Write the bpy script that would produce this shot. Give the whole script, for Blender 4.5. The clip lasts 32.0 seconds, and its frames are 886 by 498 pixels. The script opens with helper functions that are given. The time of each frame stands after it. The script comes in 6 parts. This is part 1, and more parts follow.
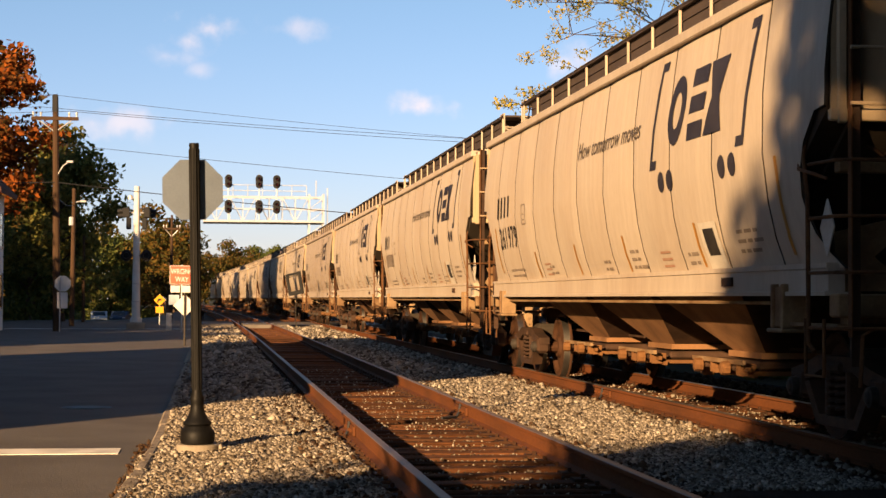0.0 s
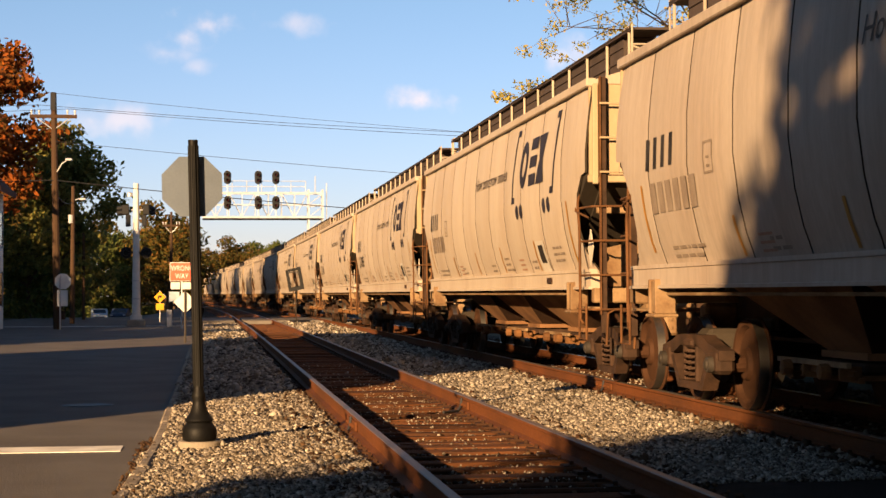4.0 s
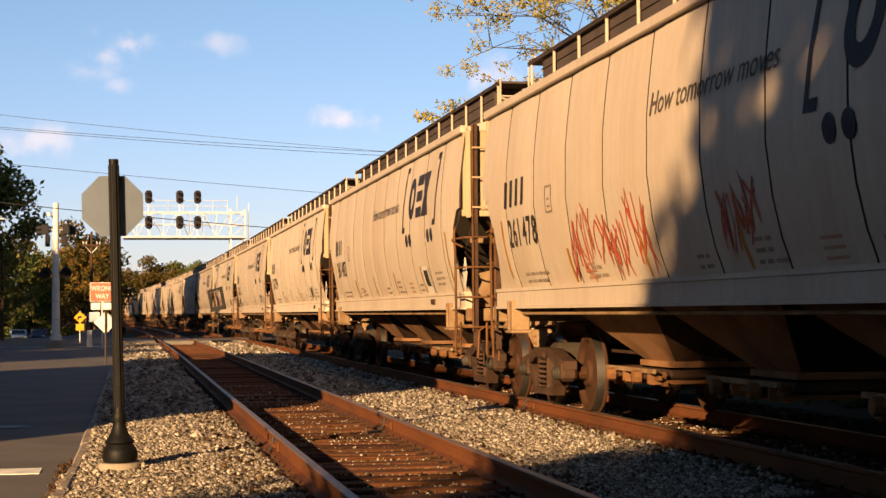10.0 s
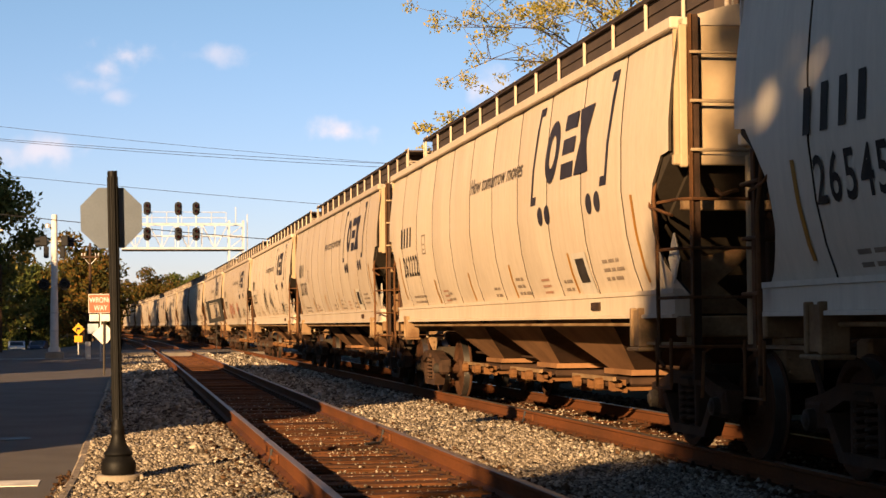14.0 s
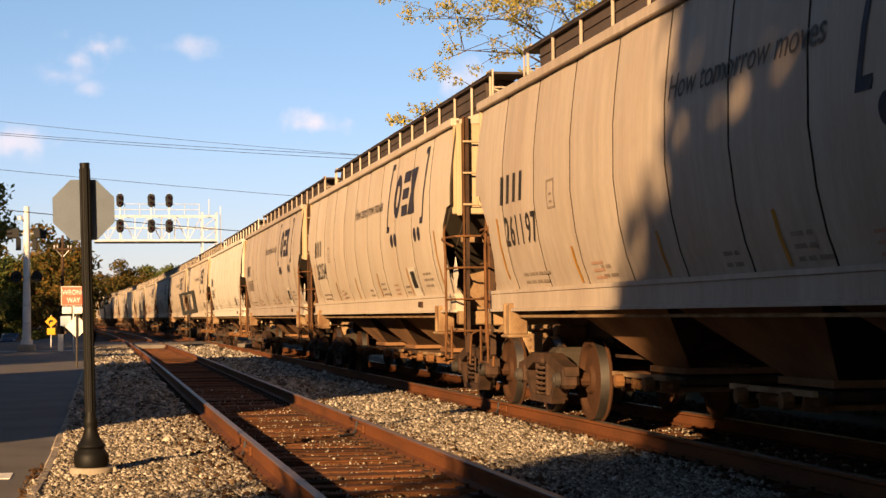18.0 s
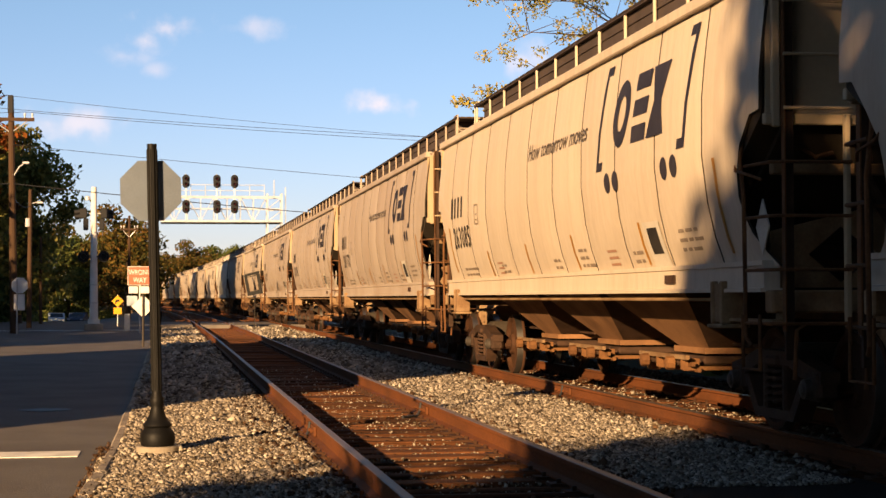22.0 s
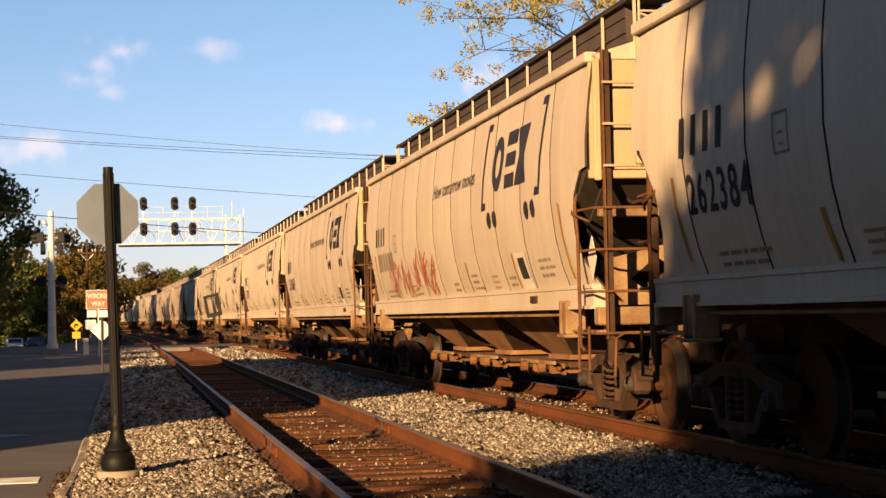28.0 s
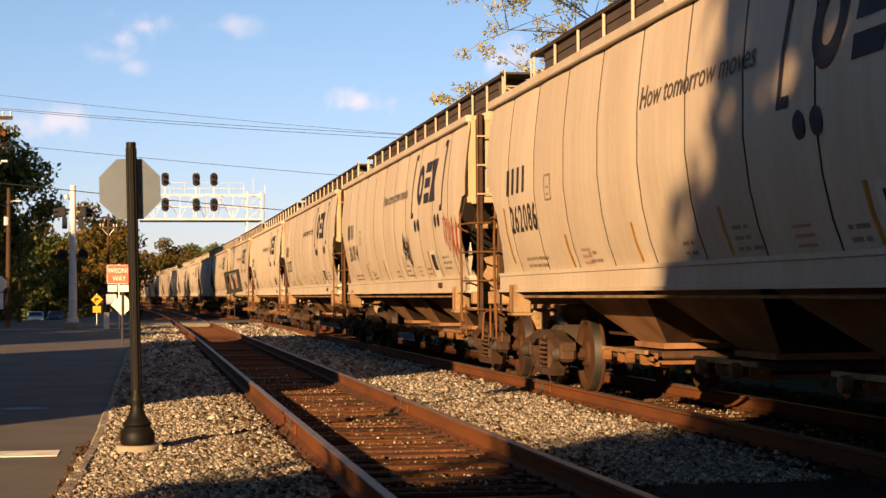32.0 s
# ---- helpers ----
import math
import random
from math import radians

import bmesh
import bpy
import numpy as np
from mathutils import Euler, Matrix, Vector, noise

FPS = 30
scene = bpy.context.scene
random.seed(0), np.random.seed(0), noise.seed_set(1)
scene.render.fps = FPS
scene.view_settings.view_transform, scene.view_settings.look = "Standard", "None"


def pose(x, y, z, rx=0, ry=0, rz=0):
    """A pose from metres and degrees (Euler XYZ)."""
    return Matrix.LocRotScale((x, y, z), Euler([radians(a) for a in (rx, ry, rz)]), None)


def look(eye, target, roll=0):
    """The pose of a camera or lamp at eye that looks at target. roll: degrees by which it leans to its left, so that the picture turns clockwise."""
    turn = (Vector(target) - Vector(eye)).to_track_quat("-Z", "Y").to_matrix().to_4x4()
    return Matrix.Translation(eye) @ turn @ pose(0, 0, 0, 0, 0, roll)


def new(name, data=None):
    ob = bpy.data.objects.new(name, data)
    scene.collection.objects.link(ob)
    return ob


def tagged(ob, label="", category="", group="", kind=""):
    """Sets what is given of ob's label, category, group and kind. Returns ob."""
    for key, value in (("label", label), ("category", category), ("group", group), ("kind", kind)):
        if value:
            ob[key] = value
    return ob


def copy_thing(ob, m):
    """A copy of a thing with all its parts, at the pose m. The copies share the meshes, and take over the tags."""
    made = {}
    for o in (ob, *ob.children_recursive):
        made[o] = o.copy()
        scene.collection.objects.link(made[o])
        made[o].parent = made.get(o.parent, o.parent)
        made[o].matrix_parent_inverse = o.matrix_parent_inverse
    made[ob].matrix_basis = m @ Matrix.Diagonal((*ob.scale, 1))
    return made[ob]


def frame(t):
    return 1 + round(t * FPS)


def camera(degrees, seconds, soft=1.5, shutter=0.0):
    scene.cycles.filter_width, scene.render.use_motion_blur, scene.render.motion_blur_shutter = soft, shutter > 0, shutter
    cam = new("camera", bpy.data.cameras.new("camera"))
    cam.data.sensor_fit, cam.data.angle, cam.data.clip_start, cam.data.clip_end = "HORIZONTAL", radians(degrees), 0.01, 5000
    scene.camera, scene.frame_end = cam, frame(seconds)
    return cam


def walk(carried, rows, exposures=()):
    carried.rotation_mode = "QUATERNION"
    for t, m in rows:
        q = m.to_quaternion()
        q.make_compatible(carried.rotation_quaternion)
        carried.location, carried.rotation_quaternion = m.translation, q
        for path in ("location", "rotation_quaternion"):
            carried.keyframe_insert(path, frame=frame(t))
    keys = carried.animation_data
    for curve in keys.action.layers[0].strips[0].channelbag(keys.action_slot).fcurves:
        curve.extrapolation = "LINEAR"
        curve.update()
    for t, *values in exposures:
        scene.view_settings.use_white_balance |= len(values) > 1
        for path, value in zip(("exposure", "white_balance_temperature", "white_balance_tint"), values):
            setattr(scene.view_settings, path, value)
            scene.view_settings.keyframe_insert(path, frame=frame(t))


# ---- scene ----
cam = camera(28.634, 32.0, soft=1.5)
PATH = [
    (0.0, (0.007, 0.000, 1.404), 7.629, 1.652, -0.285),
    (0.5, (0.005, 0.000, 1.407), 7.856, 1.749, -0.207),
    (1.0, (0.003, 0.000, 1.407), 8.111, 1.276, 0.361),
    (1.5, (0.006, 0.000, 1.405), 7.915, 1.576, 0.468),
    (2.0, (0.004, 0.000, 1.406), 7.666, 1.702, 0.378),
    (2.5, (-0.001, 0.000, 1.411), 7.553, 1.786, 0.388),
    (4.5, (0.004, 0.000, 1.406), 7.763, 1.402, 0.158),
    (5.0, (-0.000, 0.000, 1.407), 8.110, 1.461, 0.123),
    (5.5, (0.001, 0.000, 1.410), 8.203, 1.834, 0.005),
    (6.0, (-0.000, 0.000, 1.410), 8.273, 2.107, 0.000),
    (6.5, (-0.000, 0.000, 1.409), 8.402, 1.858, -0.359),
    (7.0, (-0.001, 0.000, 1.407), 8.324, 1.927, -0.215),
    (7.5, (0.001, 0.000, 1.407), 8.276, 1.805, -0.161),
    (8.0, (0.000, 0.000, 1.407), 8.867, 1.788, -0.132),
    (8.5, (0.004, 0.000, 1.408), 9.700, 1.976, -0.123),
    (9.0, (0.010, 0.000, 1.407), 10.837, 1.857, 0.073),
    (9.5, (0.010, 0.000, 1.407), 10.956, 1.829, 0.310),
    (10.0, (0.005, 0.000, 1.407), 10.194, 2.087, 0.426),
    (10.5, (0.009, 0.000, 1.411), 10.623, 2.604, 0.465),
    (11.0, (0.006, 0.000, 1.408), 10.414, 2.632, 0.144),
    (11.5, (0.005, 0.000, 1.411), 10.234, 2.696, 0.152),
    (12.0, (0.005, 0.000, 1.410), 10.477, 2.548, 0.271),
    (12.5, (0.003, 0.000, 1.408), 10.440, 2.599, 0.328),
    (13.0, (0.003, 0.000, 1.410), 9.882, 2.458, 0.313),
    (13.5, (0.004, 0.000, 1.410), 9.974, 2.440, 0.105),
    (14.0, (0.003, 0.000, 1.409), 10.245, 2.464, 0.445),
    (14.5, (0.007, 0.000, 1.410), 10.357, 2.369, 0.474),
    (16.5, (0.005, 0.000, 1.407), 10.392, 2.091, 0.457),
    (17.0, (0.007, 0.000, 1.406), 10.378, 2.167, 0.241),
    (17.5, (0.008, 0.000, 1.408), 10.803, 2.170, 0.365),
    (18.0, (0.006, 0.000, 1.409), 11.109, 2.181, 0.564),
    (18.5, (0.004, 0.000, 1.408), 11.435, 2.042, 0.569),
    (19.0, (0.006, 0.000, 1.407), 10.940, 1.909, 0.519),
    (19.5, (0.004, 0.000, 1.406), 10.118, 1.844, 0.457),
    (20.0, (0.000, 0.000, 1.411), 9.717, 1.723, 0.468),
    (20.5, (-0.001, 0.000, 1.410), 9.044, 1.915, 0.362),
    (21.0, (-0.002, 0.000, 1.407), 8.888, 1.739, 0.611),
    (21.5, (-0.000, 0.000, 1.410), 8.928, 1.830, 0.327),
    (22.0, (-0.001, 0.000, 1.411), 8.994, 1.598, 0.194),
    (22.5, (-0.003, 0.000, 1.412), 9.160, 1.559, 0.246),
    (23.0, (-0.003, 0.000, 1.412), 8.789, 1.556, 0.538),
    (23.5, (-0.002, 0.000, 1.408), 8.886, 1.627, 0.410),
    (24.0, (-0.000, 0.000, 1.409), 9.325, 1.488, 0.385),
    (24.5, (0.003, 0.000, 1.409), 9.917, 1.482, 1.050),
    (25.0, (0.008, 0.000, 1.407), 10.767, 1.545, 1.409),
    (25.5, (0.004, 0.000, 1.410), 11.250, 1.769, 1.241),
    (27.5, (0.003, 0.000, 1.408), 10.382, 2.294, 1.222),
    (28.0, (0.003, 0.000, 1.412), 10.344, 2.183, 1.181),
    (28.5, (0.000, 0.000, 1.410), 10.017, 1.803, 0.793),
    (29.0, (0.000, 0.000, 1.410), 9.729, 1.904, 0.515),
    (29.5, (-0.002, 0.000, 1.410), 9.713, 1.471, 0.475),
    (30.0, (-0.002, 0.000, 1.409), 9.623, 1.618, 0.621),
    (30.5, (0.000, 0.000, 1.413), 10.004, 1.677, 0.808),
    (31.0, (0.000, 0.000, 1.411), 10.129, 1.860, 0.792),
    (31.5, (-0.001, 0.000, 1.411), 10.156, 1.650, 0.621),
    (32.0, (-0.003, 0.000, 1.414), 9.662, 1.515, 0.340),
]


def aim(eye, yaw, pitch, roll):
    """Camera pose: yaw to the right of the track's line, pitch up, roll to the right."""
    return Matrix.Translation(eye) @ pose(0, 0, 0, 90, 0, -yaw) @ pose(0, 0, 0, pitch) @ pose(0, 0, 0, 0, 0, -roll)


walk(cam, [(t, aim(*rest)) for t, *rest in PATH])

# ---- world, sun ----
SUN_AZ, SUN_EL = 33.0, 13.3  # degrees: from behind the camera's left, low evening sun
SUN_WAY = Vector((math.sin(radians(SUN_AZ)), math.cos(radians(SUN_AZ)), -math.tan(radians(SUN_EL)))).normalized()


def make_world():
    w = bpy.data.worlds.new("evening_sky")
    scene.world = w
    w.use_nodes = True
    nt = w.node_tree
    bg = nt.nodes["Background"]
    sky = nt.nodes.new("ShaderNodeTexSky")
    sky.sky_type, sky.sun_disc = "NISHITA", False
    sky.sun_elevation, sky.sun_rotation = radians(SUN_EL), radians(180 + SUN_AZ)
    sky.air_density, sky.dust_density, sky.ozone_density = 1.0, 0.2, 1.0
    co = nt.nodes.new("ShaderNodeTexCoord")
    nz = nt.nodes.new("ShaderNodeTexNoise")
    nz.inputs["Scale"].default_value, nz.inputs["Detail"].default_value = 46.0, 7.0
    nt.links.new(co.outputs["Generated"], nz.inputs["Vector"])
    total = None
    # small evening clouds: direction, half width, half height, strength
    for yaw, pitch, a, b, k in CLOUDS:
        y, p = radians(yaw), radians(pitch)
        c = (math.sin(y) * math.cos(p), math.cos(y) * math.cos(p), math.sin(p))
        sub = nt.nodes.new("ShaderNodeVectorMath")
        sub.operation = "SUBTRACT"
        sub.inputs[1].default_value = c
        nt.links.new(co.outputs["Generated"], sub.inputs[0])
        rot = nt.nodes.new("ShaderNodeVectorRotate")
        rot.rotation_type = "Z_AXIS"
        rot.inputs["Angle"].default_value = y
        nt.links.new(sub.outputs[0], rot.inputs["Vector"])
        mul = nt.nodes.new("ShaderNodeVectorMath")
        mul.operation = "MULTIPLY"
        mul.inputs[1].default_value = (1 / radians(a), 0.3, 1 / radians(b))
        nt.links.new(rot.outputs[0], mul.inputs[0])
        ln = nt.nodes.new("ShaderNodeVectorMath")
        ln.operation = "LENGTH"
        nt.links.new(mul.outputs[0], ln.inputs[0])
        mm = nt.nodes.new("ShaderNodeMath")
        mm.operation = "MULTIPLY_ADD"
        mm.inputs[1].default_value = 3.4
        nt.links.new(nz.outputs[0], mm.inputs[0])
        neg = nt.nodes.new("ShaderNodeMath")
        neg.operation = "MULTIPLY"
        neg.inputs[1].default_value = -1.0
        nt.links.new(ln.outputs["Value"], neg.inputs[0])
        nt.links.new(neg.outputs[0], mm.inputs[2])
        ramp = nt.nodes.new("ShaderNodeMapRange")
        ramp.interpolation_type = "SMOOTHSTEP"
        ramp.inputs["From Min"].default_value, ramp.inputs["From Max"].default_value = 0.45, 1.95
        ramp.inputs["To Max"].default_value = k
        nt.links.new(mm.outputs[0], ramp.inputs["Value"])
        if total is None:
            total = ramp.outputs[0]
        else:
            mx = nt.nodes.new("ShaderNodeMath")
            mx.operation = "MAXIMUM"
            nt.links.new(total, mx.inputs[0])
            nt.links.new(ramp.outputs[0], mx.inputs[1])
            total = mx.outputs[0]
    mix = nt.nodes.new("ShaderNodeMix")
    mix.data_type = "RGBA"
    nt.links.new(total, mix.inputs[0])
    tint = nt.nodes.new("ShaderNodeMix")
    tint.data_type, tint.blend_type = "RGBA", "MULTIPLY"
    tint.inputs[0].default_value = 1.0
    # the low sky is hazier and bluer, away from the sun
    sep = nt.nodes.new("ShaderNodeSeparateXYZ")
    nt.links.new(co.outputs["Generated"], sep.inputs[0])
    low = nt.nodes.new("ShaderNodeMapRange")
    low.inputs["From Min"].default_value, low.inputs["From Max"].default_value = 0.0, 0.22
    nt.links.new(sep.outputs["Z"], low.inputs["Value"])
    shade = nt.nodes.new("ShaderNodeMix")
    shade.data_type = "RGBA"
    shade.inputs[6].default_value, shade.inputs[7].default_value = HAZE_TINT, SKY_TINT
    nt.links.new(low.outputs[0], shade.inputs[0])
    nt.links.new(shade.outputs[2], tint.inputs[7])
    nt.links.new(sky.outputs[0], tint.inputs[6])
    nt.links.new(tint.outputs[2], mix.inputs[6])
    mix.inputs[7].default_value = (CLOUD_LEVEL, CLOUD_LEVEL * 0.83, CLOUD_LEVEL * 0.82, 1)
    nt.links.new(mix.outputs[2], bg.inputs["Color"])
    bg.inputs["Strength"].default_value = SKY_LEVEL


HAZE_TINT = (0.88, 0.91, 1.58, 1)
SKY_LEVEL, CLOUD_LEVEL, SKY_TINT = 0.0335, 11.0, (0.85, 1.0, 1.22, 1)
CLOUDS = [(6.55, 6.3, 0.95, 0.5, 0.98), (-0.1, 8.8, 1.0, 0.45, 0.78), (-0.75, 8.35, 0.65, 0.45, 0.6), (-1.4, 7.85, 0.85, 0.36, 0.42), (-0.4, 7.4, 0.45, 0.28, 0.36),
          (2.75, 8.85, 1.15, 0.4, 0.4), (-2.8, 5.65, 1.8, 0.58, 0.6), (11.7, 7.8, 0.9, 0.5, 0.55)]
make_world()
sun = new("sun", bpy.data.lights.new("sun", "SUN"))
sun.data.energy, sun.data.angle, sun.data.color = 5.0, radians(0.53), (1.0, 0.635, 0.315)
sun.matrix_world = look((0, 0, 0), SUN_WAY)
scene.view_settings.exposure = 1.67


# ---- materials ----
def mat(name, color, rough=0.7, metal=0.0, second=None, scale=6.0, fine=60.0, amount=0.5, bump=0.15, grain=0.12, rand=0.0, stretch=(1, 1, 1), island=False, spec=0.1, streaks=0.0):
    """A worn surface: colour drifting to a second one in broad patches, fine grain and relief."""
    m = bpy.data.materials.new(name)
    m.use_nodes = True
    nt = m.node_tree
    b = nt.nodes["Principled BSDF"]
    b.inputs["Roughness"].default_value, b.inputs["Metallic"].default_value = rough, metal
    b.inputs["Specular IOR Level"].default_value = spec
    second = second or tuple(c * 0.7 for c in color)
    co = nt.nodes.new("ShaderNodeTexCoord")
    mp = nt.nodes.new("ShaderNodeMapping")
    mp.inputs["Scale"].default_value = stretch
    nt.links.new(co.outputs["Object"], mp.inputs[0])
    # every object takes its own stretch of the pattern
    own = nt.nodes.new("ShaderNodeObjectInfo")
    far = nt.nodes.new("ShaderNodeVectorMath")
    far.operation = "SCALE"
    far.inputs[0].default_value = (37.0, 53.0, 71.0)
    nt.links.new(own.outputs["Random"], far.inputs["Scale"])
    nt.links.new(far.outputs[0], mp.inputs["Location"])
    n1 = nt.nodes.new("ShaderNodeTexNoise")
    n1.inputs["Scale"].default_value, n1.inputs["Detail"].default_value = scale, 6.0
    n2 = nt.nodes.new("ShaderNodeTexNoise")
    n2.inputs["Scale"].default_value, n2.inputs["Detail"].default_value = fine, 3.0
    for n in (n1, n2):
        nt.links.new(mp.outputs[0], n.inputs["Vector"])
    r = nt.nodes.new("ShaderNodeMapRange")
    r.inputs["From Min"].default_value, r.inputs["From Max"].default_value, r.inputs["To Max"].default_value = 0.4, 0.68, amount
    nt.links.new(n1.outputs[0], r.inputs["Value"])
    mix = nt.nodes.new("ShaderNodeMix")
    mix.data_type = "RGBA"
    mix.inputs[6].default_value, mix.inputs[7].default_value = (*color, 1), (*second, 1)
    nt.links.new(r.outputs[0], mix.inputs[0])
    val = nt.nodes.new("ShaderNodeMapRange")
    val.inputs["To Min"].default_value, val.inputs["To Max"].default_value = 1 - grain * 2, 1 + grain * 2
    nt.links.new(n2.outputs[0], val.inputs["Value"])
    last = val.outputs[0]
    if rand:
        src = nt.nodes.new("ShaderNodeNewGeometry").outputs["Random Per Island"] if island else nt.nodes.new("ShaderNodeObjectInfo").outputs["Random"]
        rr = nt.nodes.new("ShaderNodeMapRange")
        rr.inputs["To Min"].default_value, rr.inputs["To Max"].default_value = 1 - rand, 1 + rand
        nt.links.new(src, rr.inputs["Value"])
        mu = nt.nodes.new("ShaderNodeMath")
        mu.operation = "MULTIPLY"
        nt.links.new(last, mu.inputs[0])
        nt.links.new(rr.outputs[0], mu.inputs[1])
        last = mu.outputs[0]
    if streaks:  # dirt that rain has drawn down the sheet
        tall = nt.nodes.new("ShaderNodeMapping")
        tall.inputs["Scale"].default_value = (9, 9, 0.45)
        nt.links.new(mp.outputs[0], tall.inputs[0])
        ns = nt.nodes.new("ShaderNodeTexNoise")
        ns.inputs["Scale"].default_value, ns.inputs["Detail"].default_value = 1.0, 4.0
        nt.links.new(tall.outputs[0], ns.inputs["Vector"])
        rs = nt.nodes.new("ShaderNodeMapRange")
        rs.inputs["From Min"].default_value, rs.inputs["From Max"].default_value = 0.35, 0.75
        rs.inputs["To Min"].default_value, rs.inputs["To Max"].default_value = 1.04, 1 - streaks
        nt.links.new(ns.outputs[0], rs.inputs["Value"])
        ms = nt.nodes.new("ShaderNodeMath")
        ms.operation = "MULTIPLY"
        nt.links.new(last, ms.inputs[0])
        nt.links.new(rs.outputs[0], ms.inputs[1])
        last = ms.outputs[0]
    hv = nt.nodes.new("ShaderNodeHueSaturation")
    nt.links.new(mix.outputs[2], hv.inputs["Color"])
    nt.links.new(last, hv.inputs["Value"])
    nt.links.new(hv.outputs[0], b.inputs["Base Color"])
    if bump:
        bp = nt.nodes.new("ShaderNodeBump")
        bp.inputs["Strength"].default_value, bp.inputs["Distance"].default_value = bump, 0.02
        nt.links.new(n2.outputs[0], bp.inputs["Height"])
        nt.links.new(bp.outputs[0], b.inputs["Normal"])
    return m


def scatter_mat(name, colors, rough=0.8, through_light=0.0):
    """Many small pieces in one mesh (leaves, stones): each takes its own colour from a row."""
    m = bpy.data.materials.new(name)
    m.use_nodes = True
    nt = m.node_tree
    b = nt.nodes["Principled BSDF"]
    b.inputs["Roughness"].default_value = rough
    b.inputs["Specular IOR Level"].default_value = 0.08
    geo = nt.nodes.new("ShaderNodeNewGeometry")
    cr = nt.nodes.new("ShaderNodeValToRGB")
    el = cr.color_ramp.elements
    el[0].position, el[0].color = 0.0, (*colors[0], 1)
    el[1].position, el[1].color = 1.0, (*colors[-1], 1)
    for i, c in enumerate(colors[1:-1], 1):
        e = el.new(i / (len(colors) - 1))
        e.color = (*c, 1)
    nt.links.new(geo.outputs["Random Per Island"], cr.inputs[0])
    nt.links.new(cr.outputs[0], b.inputs["Base Color"])
    if through_light:
        tr = nt.nodes.new("ShaderNodeBsdfTranslucent")
        nt.links.new(cr.outputs[0], tr.inputs["Color"])
        ms = nt.nodes.new("ShaderNodeMixShader")
        ms.inputs[0].default_value = through_light
        nt.links.new(b.outputs[0], ms.inputs[1])
        nt.links.new(tr.outputs[0], ms.inputs[2])
        nt.links.new(ms.outputs[0], nt.nodes["Material Output"].inputs["Surface"])
    else:
        tx = nt.nodes.new("ShaderNodeTexNoise")
        tx.inputs["Scale"].default_value = 90
        bp = nt.nodes.new("ShaderNodeBump")
        bp.inputs["Strength"].default_value, bp.inputs["Distance"].default_value = 0.3, 0.01
        nt.links.new(tx.outputs[0], bp.inputs["Height"])
        nt.links.new(bp.outputs[0], b.inputs["Normal"])
    return m


M_TAN = mat("paint_tan", (0.372, 0.313, 0.246), 0.55, second=(0.299, 0.232, 0.172), scale=0.9, fine=25, amount=0.55, bump=0.03, grain=0.05, rand=0.035, stretch=(1, 1, 0.35), streaks=0.08)
M_TAN_LIGHT = mat("paint_tan_light", (0.432, 0.365, 0.284), 0.55, second=(0.349, 0.284, 0.21), scale=0.9, fine=25, amount=0.5, bump=0.03, grain=0.05, rand=0.035, stretch=(1, 1, 0.35), streaks=0.08)
M_TAN_DARK = mat("paint_tan_dusty", (0.321, 0.268, 0.216), 0.6, second=(0.246, 0.187, 0.143), scale=0.9, fine=25, amount=0.6, bump=0.03, grain=0.06, rand=0.035, stretch=(1, 1, 0.35), streaks=0.14)
M_WHITE_CAR = mat("paint_white", (0.49, 0.451, 0.377), 0.5, second=(0.411, 0.365, 0.292), scale=0.9, fine=25, amount=0.4, bump=0.03, grain=0.04, rand=0.03, stretch=(1, 1, 0.35), streaks=0.08)
M_END = mat("paint_cream", (0.329, 0.253, 0.162), 0.55, second=(0.266, 0.184, 0.107), scale=1.3, fine=25, amount=0.5, bump=0.03, grain=0.05)
M_END_RUSTY = mat("cream_rusted", (0.2173, 0.144, 0.078), 0.7, second=(0.105, 0.055, 0.026), scale=2.6, fine=35, amount=0.9, bump=0.12, grain=0.14, rand=0.08)
# dark joints of the sheets; also painted shade inside car ends and bogies
M_CORE = mat("seam_grime_and_shade", (0.0363, 0.0282, 0.0202), 0.85, bump=0.1, spec=0.15)
M_HATCH = mat("hatch_dark", (0.05616, 0.04152, 0.03487), 0.8, second=(0.0259, 0.0207, 0.019), scale=2, bump=0.1, spec=0.15)
M_RUST = mat("rust_paint", (0.1077, 0.04867, 0.0188), 0.8, second=(0.047, 0.0216, 0.00938), scale=3, fine=40, amount=0.8, bump=0.2, grain=0.15, rand=0.1, spec=0.15)
M_GATE = mat("gate_rust", (0.1345, 0.06265, 0.02273), 0.8, second=(0.0795, 0.0365, 0.0159), scale=3, fine=40, amount=0.8, bump=0.2, grain=0.15, rand=0.1, spec=0.15)
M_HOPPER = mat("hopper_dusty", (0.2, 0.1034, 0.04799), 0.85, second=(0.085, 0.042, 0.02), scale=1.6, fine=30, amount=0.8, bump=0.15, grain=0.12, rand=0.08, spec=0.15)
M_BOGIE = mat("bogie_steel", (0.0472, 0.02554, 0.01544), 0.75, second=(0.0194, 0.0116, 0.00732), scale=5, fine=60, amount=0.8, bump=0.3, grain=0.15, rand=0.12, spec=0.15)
M_WHEEL = mat("wheel_rust", (0.04259, 0.01894, 0.008815), 0.8, second=(0.0252, 0.0112, 0.00561), scale=6, fine=50, bump=0.2, rand=0.1, spec=0.15)
M_TREAD = mat("wheel_tread", (0.2926, 0.266, 0.2394), 0.42, metal=1.0, scale=8, fine=60, bump=0.02, grain=0.05)
M_CAP = mat("bearing_cap", (0.045, 0.0378, 0.0312), 0.6, metal=0.2, scale=12, rand=0.25)
